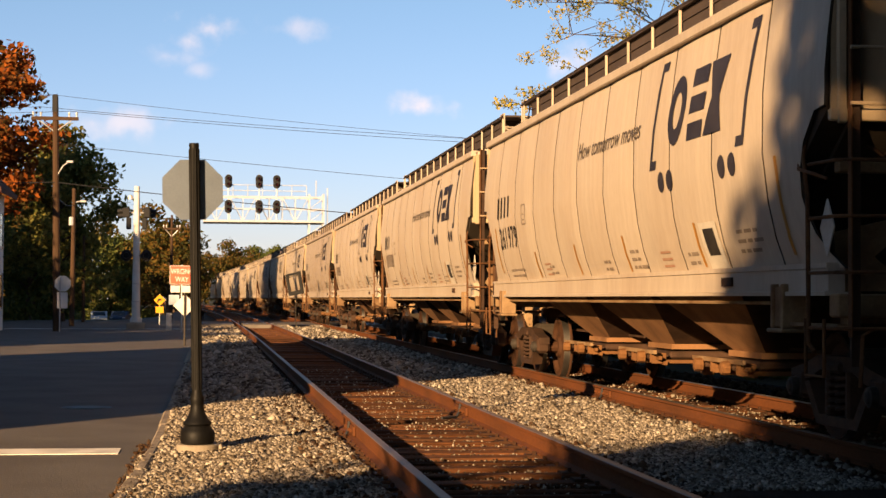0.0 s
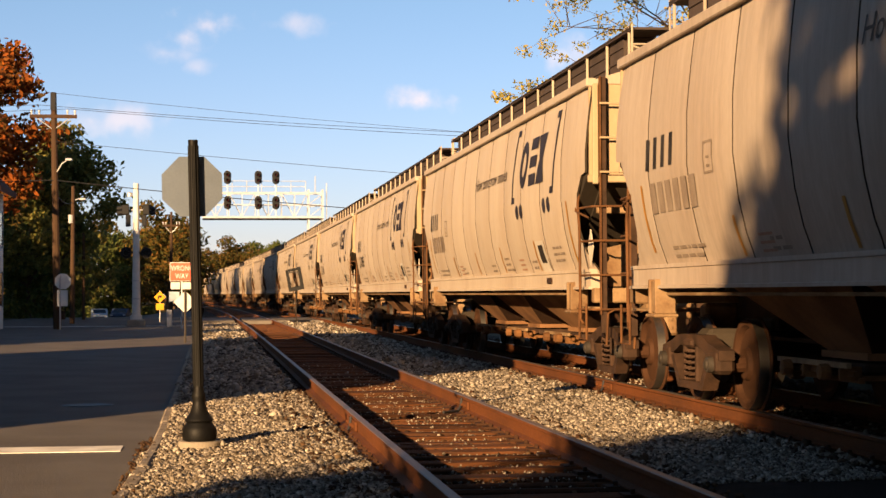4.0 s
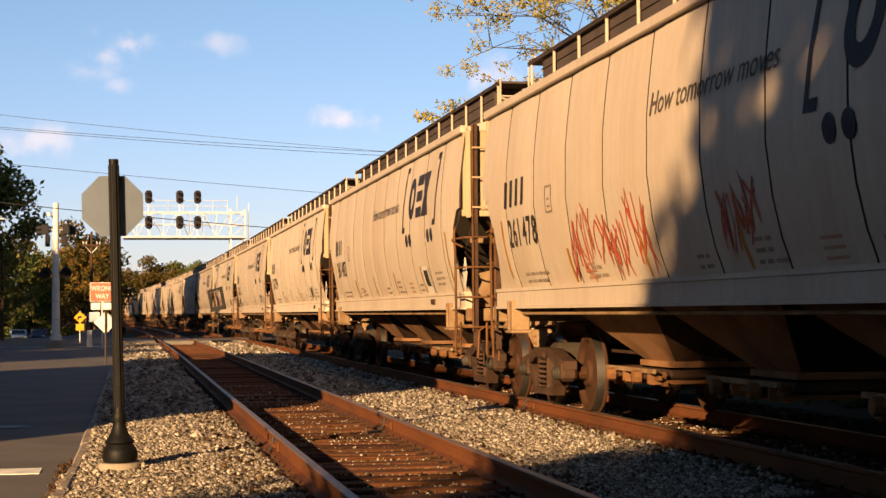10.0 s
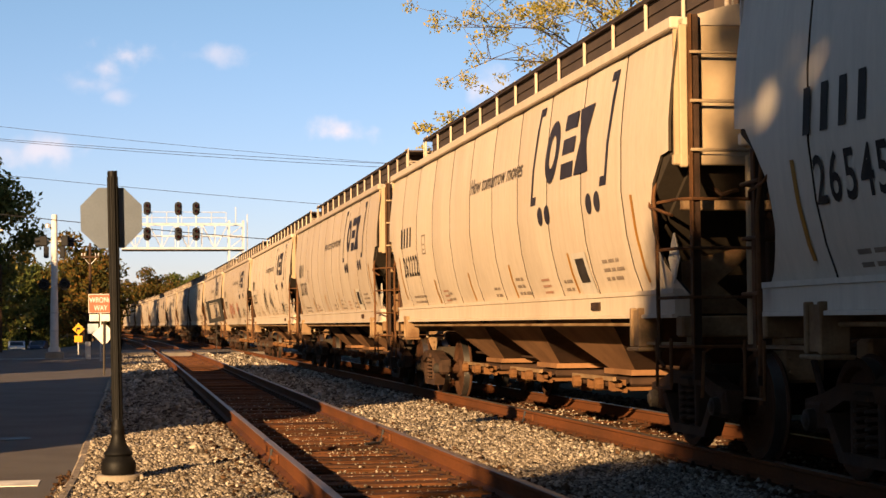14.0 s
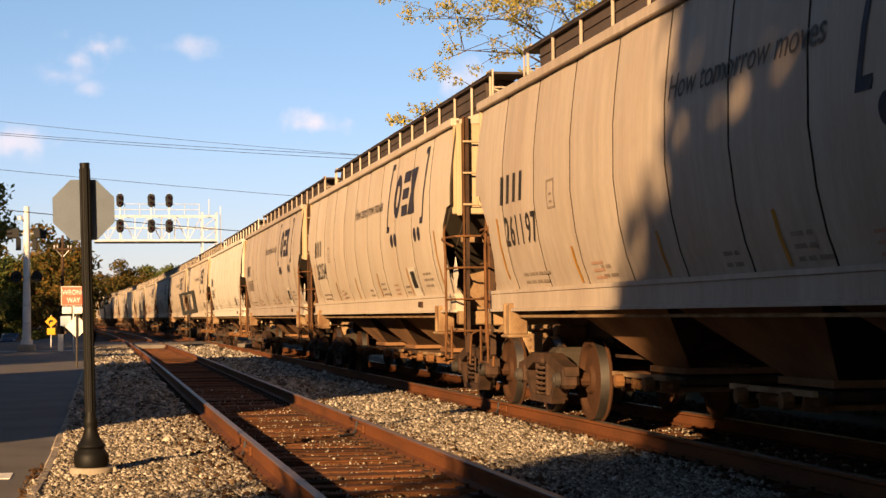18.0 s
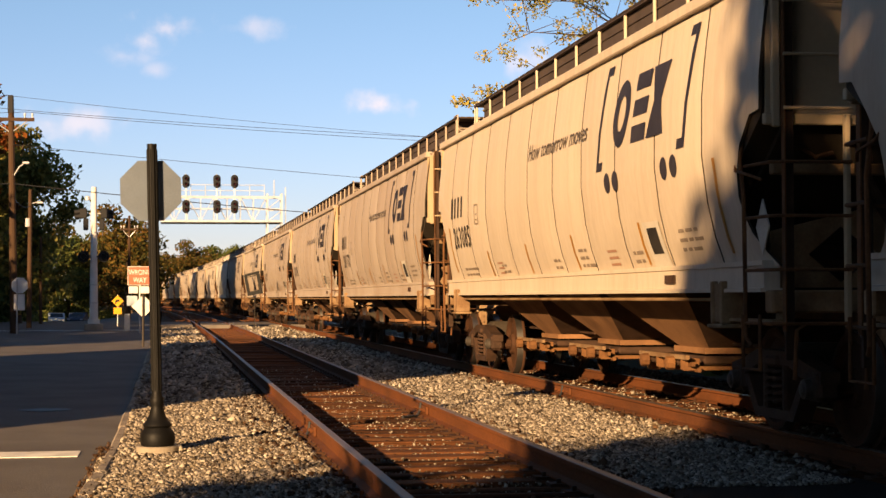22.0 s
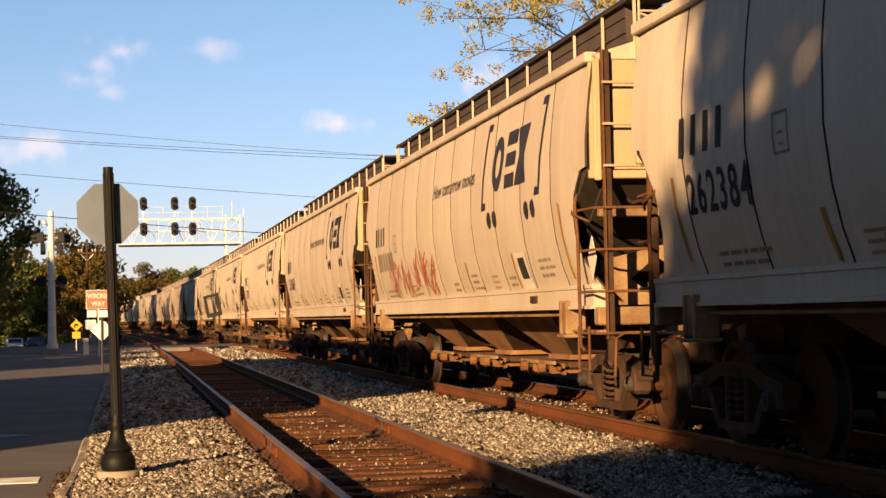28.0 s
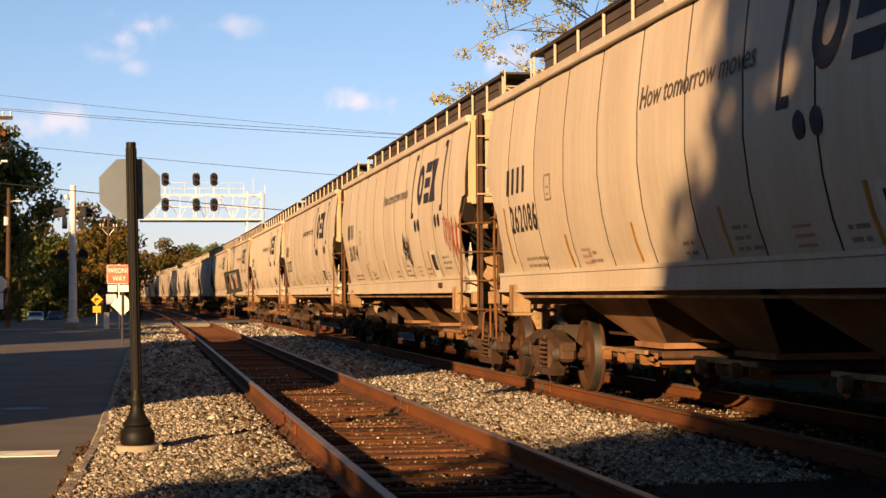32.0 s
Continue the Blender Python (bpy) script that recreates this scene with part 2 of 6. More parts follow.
M_INK = mat("marking_navy", (0.0202, 0.0184, 0.0259), 0.6, second=(0.0403, 0.0346, 0.0403), scale=3, fine=40, amount=0.5, bump=0)
M_INK_BLACK = mat("marking_black", (0.0173, 0.015, 0.0138), 0.65, second=(0.0576, 0.049, 0.0403), scale=4, fine=50, amount=0.4, bump=0)
M_INK_FAINT = mat("marking_faded", (0.164, 0.127, 0.0974), 0.7, second=(0.239, 0.195, 0.15), scale=4, fine=50, amount=0.6, bump=0)
M_INK_RED = mat("marking_red", (0.27, 0.15, 0.10), 0.7, second=(0.30, 0.2, 0.14), scale=4, fine=50, amount=0.6, bump=0)
M_ORANGE = mat("reflector_amber", (0.298, 0.144, 0.0192), 0.4, second=(0.192, 0.0816, 0.024), scale=5, fine=40, amount=0.5, bump=0)
M_SPRAY_RED = mat("spray_red", (0.317, 0.0576, 0.0288), 0.6, second=(0.288, 0.115, 0.0576), scale=5, bump=0)
M_SPRAY_BLACK = mat("spray_black", (0.0115, 0.0104, 0.0092), 0.6, bump=0)
M_PLACARD = mat("placard_white", (0.422, 0.384, 0.322), 0.6, scale=6, amount=0.3, bump=0)
M_RAIL = mat("rail_rust", (0.1111, 0.03842, 0.01337), 0.8, second=(0.0634, 0.0259, 0.0115), scale=2.2, fine=45, amount=0.8, bump=0.2, grain=0.14, stretch=(1, 0.3, 1))
M_RAIL_TOP = mat("rail_head_worn", (0.150, 0.112, 0.088), 0.52, metal=0.45, second=(0.105, 0.062, 0.038), scale=1.5, fine=40, amount=0.6, bump=0.03, stretch=(1, 0.2, 1))
M_RAIL_TOP_BRIGHT = mat("rail_head_bright", (0.30, 0.26, 0.22), 0.42, metal=1.0, scale=1.5, bump=0.02, stretch=(1, 0.2, 1))
M_TIE = mat("tie_wood", (0.07622, 0.02955, 0.01131), 0.9, second=(0.036, 0.018, 0.0101), scale=3, fine=30, amount=0.9, bump=0.6, grain=0.38, rand=0.45, stretch=(0.35, 2.2, 2.2))
# fines darkened to carry the shade in the gaps between stones and ties
M_BED = mat("ballast_fines_shaded", (0.019, 0.0124, 0.00864), 0.95, second=(0.00972, 0.0066, 0.00485), scale=5, fine=38, amount=0.8, bump=0.9, grain=0.4)
M_STONE = scatter_mat("ballast_stone", [(0.0234, 0.017, 0.0117), (0.131, 0.106, 0.0767), (0.29, 0.251, 0.201), (0.0468, 0.034, 0.0219), (0.196, 0.162, 0.12), (0.43, 0.378, 0.307), (0.0795, 0.0578, 0.0387), (0.347, 0.302, 0.242), (0.0374, 0.0255, 0.0168)], 0.9)
M_STONE_BROWN = scatter_mat("rusty_stone", [(0.0173, 0.00864, 0.00449), (0.038, 0.019, 0.00972), (0.0828, 0.0485, 0.0259), (0.0242, 0.0121, 0.00624), (0.11, 0.0756, 0.0449)], 0.9)
M_INK_SLOGAN = mat("marking_worn", (0.0576, 0.0461, 0.0374), 0.65, second=(0.115, 0.0952, 0.0749), scale=4, fine=50, amount=0.5, bump=0)
M_ASPHALT = mat("asphalt", (0.1244, 0.1109, 0.09756), 0.85, second=(0.0869, 0.0761, 0.0662), scale=0.8, fine=90, amount=0.8, bump=0.5, grain=0.22)
M_CONCRETE = mat("concrete", (0.242, 0.207, 0.162), 0.85, second=(0.162, 0.133, 0.0976), scale=3, fine=50, amount=0.7, bump=0.25, grain=0.12)
M_CROSSING = mat("crossing_panel", (0.135, 0.118, 0.102), 0.85, second=(0.085, 0.072, 0.062), scale=1.5, fine=50, amount=0.8, bump=0.25, grain=0.16)
M_KERB = mat("old_kerb", (0.276, 0.228, 0.172), 0.9, second=(0.138, 0.11, 0.0828), scale=5, fine=40, amount=0.9, bump=0.5, grain=0.25)
M_LINE = mat("road_paint", (0.72, 0.68, 0.60), 0.7, second=(0.42, 0.38, 0.33), scale=4, fine=70, amount=0.7, bump=0.1, grain=0.12)
M_GROUND = mat("roadside_earth", (0.0576, 0.049, 0.0288), 0.95, second=(0.0346, 0.0374, 0.0162), scale=0.35, fine=12, amount=0.9, bump=0.6, grain=0.3)
M_BLACK_PAINT = mat("black_paint", (0.0035, 0.0035, 0.0035), 0.55, second=(0.007, 0.006, 0.005), scale=6, fine=60, amount=0.5, bump=0.08, grain=0.1, spec=0.15)
M_ALU = mat("bare_aluminium", (0.255, 0.305, 0.385), 0.40, metal=0.95, second=(0.20, 0.24, 0.30), scale=4, fine=50, amount=0.5, bump=0.04, grain=0.05)
M_WHITE = mat("white_paint", (0.56, 0.545, 0.52), 0.55, second=(0.42, 0.385, 0.34), scale=3, fine=40, amount=0.5, bump=0.05, grain=0.06)
M_GALV = mat("galvanised", (0.40, 0.40, 0.40), 0.5, metal=0.4, scale=6, amount=0.4, bump=0.05)
M_STEEL_PALE = mat("pale_steel_paint", (0.403, 0.4312, 0.48), 0.6, second=(0.21, 0.23, 0.26), scale=2, fine=30, amount=0.5, bump=0.03)
M_SIGNAL = mat("signal_black", (0.02, 0.02, 0.021), 0.5, bump=0.05)
M_LENS = mat("signal_lens_dark", (0.0576, 0.0115, 0.0115), 0.2, bump=0)
M_WOOD = mat("pole_wood", (0.05328, 0.0319, 0.01904), 0.9, second=(0.0472, 0.0288, 0.0183), scale=2, fine=30, amount=0.8, bump=0.5, stretch=(3, 3, 0.3))
M_WIRE = mat("wire", (0.03, 0.03, 0.032), 0.6, bump=0)
M_RED_SIGN = mat("sign_red", (0.55, 0.10, 0.06), 0.5, second=(0.48, 0.13, 0.08), scale=6, amount=0.4, bump=0.02)
M_YELLOW = mat("sign_yellow", (0.525, 0.2604, 0.018), 0.5, scale=6, amount=0.3, bump=0.02)
M_BARK = mat("bark", (0.0691, 0.049, 0.0346), 0.95, second=(0.0346, 0.0248, 0.0173), scale=6, fine=30, amount=0.8, bump=0.8, stretch=(2, 2, 0.4))
M_LEAF_YELLOW = scatter_mat("leaf_yellow_green", [(0.085, 0.095, 0.025), (0.26, 0.225, 0.045), (0.42, 0.315, 0.06), (0.16, 0.165, 0.045), (0.34, 0.25, 0.06), (0.30, 0.28, 0.14)], 0.7, 0.35)
M_LEAF_GREEN = scatter_mat("leaf_green", [(0.0255, 0.0425, 0.0102), (0.0595, 0.0765, 0.0187), (0.102, 0.102, 0.0255), (0.0425, 0.0553, 0.0136)], 0.7, 0.2)
M_LEAF_OLIVE = scatter_mat("leaf_olive", [(0.0382, 0.0573, 0.0153), (0.128, 0.128, 0.0331), (0.192, 0.167, 0.0447), (0.0765, 0.0892, 0.0229), (0.243, 0.192, 0.051)], 0.7, 0.25)
M_LEAF_ORANGE = scatter_mat("leaf_orange", [(0.171, 0.0449, 0.00952), (0.294, 0.0845, 0.0128), (0.0612, 0.0393, 0.0128), (0.233, 0.0617, 0.0128), (0.0306, 0.0308, 0.0102)], 0.7, 0.3)
M_LEAF_AUTUMN = scatter_mat("leaf_autumn", [(0.0306, 0.0336, 0.00857), (0.0979, 0.0734, 0.0153), (0.135, 0.0673, 0.0153), (0.049, 0.0459, 0.0122), (0.0184, 0.0245, 0.00734)], 0.7, 0.25)
M_SIDING = mat("white_siding", (0.56, 0.544, 0.528), 0.7, second=(0.464, 0.44, 0.416), scale=1, fine=30, amount=0.5, bump=0.05)
M_ROOF = mat("roof_shingle", (0.092, 0.0432, 0.0288), 0.9, second=(0.0576, 0.0288, 0.0202), scale=2, fine=20, amount=0.7, bump=0.5)
M_BRICK = mat("dark_brick", (0.162, 0.0749, 0.049), 0.9, second=(0.115, 0.0576, 0.0403), scale=2, fine=20, bump=0.4)
M_GLASS = mat("dark_glass", (0.02, 0.025, 0.03), 0.08, bump=0, grain=0, spec=0.5)
M_CAR_PALE = mat("car_paint_pale", (0.36, 0.416, 0.464), 0.25, bump=0, grain=0.02, spec=0.5)
M_CAR_DARK = mat("car_paint_dark", (0.024, 0.036, 0.072), 0.25, bump=0, grain=0.02, spec=0.5)
M_RUBBER = mat("rubber", (0.02, 0.02, 0.02), 0.85)


# ---- building blocks ----
class Shape:
    """Collects faces of one mesh."""

    def __init__(self):
        self.v, self.f, self.slot = [], [], []

    def add(self, verts, faces, slot=0):
        n = len(self.v)
        self.v.extend(tuple(p) for p in verts)
        self.f.extend(tuple(i + n for i in q) for q in faces)
        self.slot.extend([slot] * len(faces))
        return self

    def box(self, a, b, slot=0, bevel=0.0):
        x0, y0, z0 = (min(a[i], b[i]) for i in range(3))
        x1, y1, z1 = (max(a[i], b[i]) for i in range(3))
        e = min(bevel, (x1 - x0) / 3, (y1 - y0) / 3, (z1 - z0) / 3)
        if e <= 0:
            return self.add([(x0, y0, z0), (x1, y0, z0), (x1, y1, z0), (x0, y1, z0), (x0, y0, z1), (x1, y0, z1), (x1, y1, z1), (x0, y1, z1)],
                            [(3, 2, 1, 0), (4, 5, 6, 7), (0, 1, 5, 4), (1, 2, 6, 5), (2, 3, 7, 6), (3, 0, 4, 7)], slot)
        ring = lambda x, y, z, c: [(x[0] + c, y[0], z), (x[1] - c, y[0], z), (x[1], y[0] + c, z), (x[1], y[1] - c, z), (x[1] - c, y[1], z), (x[0] + c, y[1], z), (x[0], y[1] - c, z), (x[0], y[0] + c, z)]
        X, Y, XI, YI = (x0, x1), (y0, y1), (x0 + e, x1 - e), (y0 + e, y1 - e)
        v = ring(XI, YI, z0, e / 2) + ring(X, Y, z0 + e, e) + ring(X, Y, z1 - e, e) + ring(XI, YI, z1, e / 2)
        f = [tuple(range(7, -1, -1)), tuple(range(24, 32))]
        for k in range(3):
            f += [(8 * k + i, 8 * k + (i + 1) % 8, 8 * k + 8 + (i + 1) % 8, 8 * k + 8 + i) for i in range(8)]
        return self.add(v, f, slot)

    def tube(self, pts, radii, n=8, slot=0, caps=True):
        pts = [Vector(p) for p in pts]
        if not isinstance(radii, (list, tuple)):
            radii = [radii] * len(pts)
        v, f = [], []
        for i, p in enumerate(pts):
            d = (pts[min(i + 1, len(pts) - 1)] - pts[max(i - 1, 0)]).normalized()
            u = d.orthogonal().normalized() if i == 0 else (u - d * u.dot(d)).normalized()
            w = d.cross(u)
            v += [p + (u * math.cos(2 * math.pi * k / n) + w * math.sin(2 * math.pi * k / n)) * radii[i] for k in range(n)]
        for i in range(len(pts) - 1):
            f += [(i * n + k, i * n + (k + 1) % n, (i + 1) * n + (k + 1) % n, (i + 1) * n + k) for k in range(n)]
        if caps:
            f += [tuple(range(n - 1, -1, -1)), tuple(range((len(pts) - 1) * n, len(pts) * n))]
        return self.add(v, f, slot)

    def prism(self, poly, place, depth, slot=0):
        """poly: (a, b) pairs in order; place(a, b, c) gives the point; c from 0 to depth."""
        n = len(poly)
        v = [place(a, b, 0) for a, b in poly] + [place(a, b, depth) for a, b in poly]
        f = [tuple(range(n - 1, -1, -1)), tuple(range(n, 2 * n))] + [(i, (i + 1) % n, n + (i + 1) % n, n + i) for i in range(n)]
        return self.add(v, f, slot)

    def lathe(self, prof, n=24, axis="z", at=(0, 0, 0), slot=0, slots=None):
        """prof: (radius, height) pairs."""
        v, f, sl = [], [], []
        for r, h in prof:
            for k in range(n):
                c, s = r * math.cos(2 * math.pi * k / n), r * math.sin(2 * math.pi * k / n)
                q = (c, s, h) if axis == "z" else ((h, c, s) if axis == "x" else (s, h, c))
                v.append((q[0] + at[0], q[1] + at[1], q[2] + at[2]))
        base = len(self.f)
        for i in range(len(prof) - 1):
            f += [(i * n + k, i * n + (k + 1) % n, (i + 1) * n + (k + 1) % n, (i + 1) * n + k) for k in range(n)]
        f += [tuple(range(n - 1, -1, -1)), tuple(range((len(prof) - 1) * n, len(prof) * n))]
        self.add(v, f, slot)
        if slots:
            for i, s in slots.items():
                for k in range(n):
                    self.slot[base + i * n + k] = s
        return self

    def mesh(self, name, *materials, smooth=False):
        me = bpy.data.meshes.new(name)
        me.from_pydata(self.v, [], self.f)
        for m in materials:
            me.materials.append(m)
        if any(self.slot):
            me.polygons.foreach_set("material_index", self.slot)
        bm = bmesh.new()
        bm.from_mesh(me)
        bmesh.ops.recalc_face_normals(bm, faces=bm.faces)
        bm.to_mesh(me)
        bm.free()
        if smooth:
            me.polygons.foreach_set("use_smooth", [True] * len(me.polygons))
            me.set_sharp_from_angle(angle=radians(35))
        me.update()
        return me


def part(name, shape, material, parent=None, label="", at=None, smooth=False):
    """One mesh object under a thing or a part. shape: a Shape or a ready mesh."""
    ms = material if isinstance(material, (list, tuple)) else [material]
    me = shape if isinstance(shape, bpy.types.Mesh) else shape.mesh(name, *ms, smooth=smooth)
    ob = new(name, me)
    if parent is not None:
        ob.parent = parent
    if at is not None:
        ob.matrix_basis = at
    if label:
        ob["label"] = label
    return ob


def thing(name, label, category, m=None, group="", kind=""):
    ob = new(name)
    ob.empty_display_size = 0.2
    if m is not None:
        ob.matrix_basis = m
    return tagged(ob, label, category, group, kind)


GLYPHS = {}


def glyph(text, shear=0.0):
    """Outline of a text in the built-in font, size 1, as triangles: points, faces, width."""
    if (text, shear) not in GLYPHS:
        cu = bpy.data.curves.new("glyph", "FONT")
        cu.body, cu.size, cu.shear, cu.resolution_u = text, 1.0, shear, 3
        cu.offset = 0.014 if text.isdigit() else 0.004
        ob = bpy.data.objects.new("glyph", cu)
        scene.collection.objects.link(ob)
        me = bpy.data.meshes.new_from_object(ob.evaluated_get(bpy.context.evaluated_depsgraph_get()))
        bpy.data.objects.remove(ob)
        pts = [tuple(v.co) for v in me.vertices]
        GLYPHS[text, shear] = (pts, [tuple(p.vertices) for p in me.polygons], max(p[0] for p in pts))
        bpy.data.meshes.remove(me)
    return GLYPHS[text, shear]


for word in "0123456789":
    glyph(word)
for word in ("WRONG", "WAY"):
    glyph(word)
glyph("How tomorrow moves", 0.25)


def lettering(text, size, place, material, name="lettering", shear=0.0, width=None):
    """Lettering as a thin mesh laid on a surface: place(u, v) gives the point. u: to the right, v: up, from the text's lower left."""
    s = Shape()
    if text.isdigit():
        x = 0.0
        for ch in text:
            pts, faces, w = glyph(ch)
            pts = [(px - min(q[0] for q in pts) + (0.57 - w) / 2 + x, py) for px, py, pz in pts]
            s.add([(px, py, 0) for px, py in pts], faces)
            x += 0.60
        full = x
    else:
        pts, faces, full = glyph(text, shear)
        s.add(pts, faces)
    k = (width / full) if width else size
    s.v = [tuple(place(x * k, y * size)) for x, y, z in s.v]
    return s.mesh(name, material)


# ---- the line ----
CAR_GAP, SPEED, FRONT_AT_START = 17.7, 15.33, 28.53   # metres from car to car, m/s, front corner of car 0 at 0 s
NEAR_X, TRAIN_X, RAIL_TOP, HALF_GAUGE = 2.17, 6.15, 0.22, 0.7525
HALF = 8.05                                            # half the body's length
CURVE_FROM, CURVE_R = 52.0, 3900.0


def bend(y):
    """How far the line has swung to the left at y."""
    return -max(0.0, y - CURVE_FROM) ** 2 / (2 * CURVE_R)


# shade trees: across the sun's way, along it, turn, size
SHADE_TREES = [(3.3, -23, 130, 1.0), (3.9, -6.8, 250, 1.1), (9.0, -17, 20, 1.5), (7.0, -13.6, 60, 1.5), (8.5, -25, 200, 1.4), (3.9, -31, 300, 1.05), (15, -28, 90, 1.4), (3.2, -18, 20, 1.0),
               (5.0, -9.0, 140, 1.5), (6.2, -15, 310, 1.6), (5.6, -21, 75, 1.4), (3.8, -11.5, 215, 1.1), (6.6, -20, 165, 1.5), (12.0, -24, 35, 1.5)]
# broader, open-crowned trees of middle height: the same, with a height factor
MID_TREES = [(-1.15, -15, 40, 1.0, 1.9), (-0.95, -18.5, 230, 1.0, 2.0), (-1.25, -12, 120, 0.95, 1.8)]
# dense lower trees: the same
LOW_TREES = [(-2.75, -13, 70, 1.0, 1.5), (-2.55, -17, 160, 1.0, 1.62), (-4.8, -17, 160, 1.15, 1.15), (-2.6, -9, 200, 1.0, 1.0)]



# ---- ground, road, tracks ----
def smooth(a, b, x):
    k = min(max((x - a) / (b - a), 0.0), 1.0)
    return k * k * (3 - 2 * k)


def ground_z(x, y):
    """Flat by the line; the street falls away beyond the crossing."""
    return -1.5 * smooth(105, 190, y) * smooth(3.0, 7.0, -x)


def grid_mesh(name, xs, ys, height, material):
    v = [(x, y, height(x, y)) for y in ys for x in xs]
    m = len(xs)
    me = bpy.data.meshes.new(name)
    me.from_pydata(v, [], [(j * m + i, j * m + i + 1, (j + 1) * m + i + 1, (j + 1) * m + i) for j in range(len(ys) - 1) for i in range(m - 1)])
    me.materials.append(material)
    return me


def build_ground():
    xs = [-1600, -400, -120, -60, -40, -25, -15, -9, -7, -6, -5, -4, -3, 0, 10, 30, 80, 300, 1600]
    ys = [-400, -60, -20, 0, 30, 60, 90, 105, 120, 135, 150, 165, 180, 195, 220, 300, 500, 1000, 2500]
    g = new("ground", grid_mesh("ground", xs, ys, lambda x, y: ground_z(x, y) - 0.03, M_GROUND))
    tagged(g, "brown roadside earth and dry grass", "ground", kind="structure")
    # street beside the line, the side street over the crossing
    ys = [-30, 0, 14, 22, 30, 45, 60, 75, 90, 105, 120, 135, 150, 165, 180, 195, 215, 260]
    r = new("road", grid_mesh("road", [-11.5, -9, -7, -6, -5, -4, -3, -1.5, -0.50], ys, lambda x, y: ground_z(x, y), M_ASPHALT))
    tagged(r, "worn grey asphalt street beside the tracks", "road", kind="structure")
    s = Shape()
    s.box((-60, 80, -0.06), (-11.5, 91, 0.004))
    s.box((-0.62, 80.0, -0.06), (1.1, 91, 0.19))
    s.box((1.52, 80.0, -0.06), (2.82, 91, 0.19))
    s.box((3.03, 80.0, -0.06), (5.05, 91, 0.19))
    s.box((5.50, 80.0, -0.06), (6.80, 91, 0.19))
    s.box((7.01, 80.0, -0.06), (30, 91, 0.19))
    c = part("crossing", s, M_CROSSING)
    tagged(c, "worn grey paved level crossing over both tracks", "level crossing", kind="structure")


def build_kerb():
    k = thing("kerb", "low weathered concrete kerb along the gravel", "kerb", kind="structure")
    rng = random.Random(3)
    y = 8.0
    while y < 72:
        ln = rng.choice((1.6, 2.2, 2.9))
        s = Shape().box((-0.06 + rng.uniform(-0.015, 0.015), 0, -0.05), (0.06 + rng.uniform(-0.01, 0.02), ln - rng.uniform(0.004, 0.02), 0.035 + rng.uniform(-0.012, 0.01)), bevel=0.025)
        swing = lambda yy: -0.47 - 0.0027 * max(0.0, 19.0 - yy) ** 2  # the kerb bows into the street near the viewpoint
        turn = math.degrees(math.atan2(swing(y) - swing(y + ln), ln))
        part("kerb_stone", s, M_KERB, k, "", pose(swing(y), y, 0, 0, 0, turn))
        y += ln
    lines = thing("stop_line", "worn white stop line painted on the asphalt", "road marking", kind="structure")
    part("paint", Shape().box((-5.2, 15.85, 0.0), (-0.80, 16.42, 0.006)), M_LINE, lines)
    far = thing("edge_line", "worn pale line painted across the crossing", "road marking", kind="structure")
    part("paint", Shape().box((-9.0, 78.6, 0.0), (-0.66, 79.0, 0.006)), M_LINE, far)
    m = thing("manhole_cover", "dark round iron manhole cover in the asphalt", "manhole cover", pose(-1.55, 22.6, 0))
    part("lid", Shape().lathe([(0.01, 0.008), (0.27, 0.008), (0.28, 0.004), (0.33, 0.004), (0.33, -0.02)], 20), M_SIGNAL, m)


RAIL_PROFILE = [(-0.07, 0), (0.07, 0), (0.07, 0.012), (0.012, 0.032), (0.012, 0.125), (0.036, 0.137), (0.036, 0.166), (0.028, 0.172), (-0.028, 0.172), (-0.036, 0.166), (-0.036, 0.137), (-0.012, 0.125), (-0.012, 0.032), (-0.07, 0.012)]


def rail_mesh(x, top):
    ys = [-45, 0, 20, 40] + [50 + 12 * i for i in range(64)]
    v, f, slot = [], [], []
    n = len(RAIL_PROFILE)
    for y in ys:
        v += [(x + a + bend(y), y, RAIL_TOP - 0.172 + b) for a, b in RAIL_PROFILE]
    for j in range(len(ys) - 1):
        for i in range(n):
            f.append((j * n + i, j * n + (i + 1) % n, (j + 1) * n + (i + 1) % n, (j + 1) * n + i))
            slot.append(1 if i in (6, 7, 8) else 0)
    s = Shape()
    s.add(v, f)
    s.slot = slot
    s.add([v[i] for i in range(n)], [tuple(range(n))])
    return s.mesh("rail", M_RAIL, top)


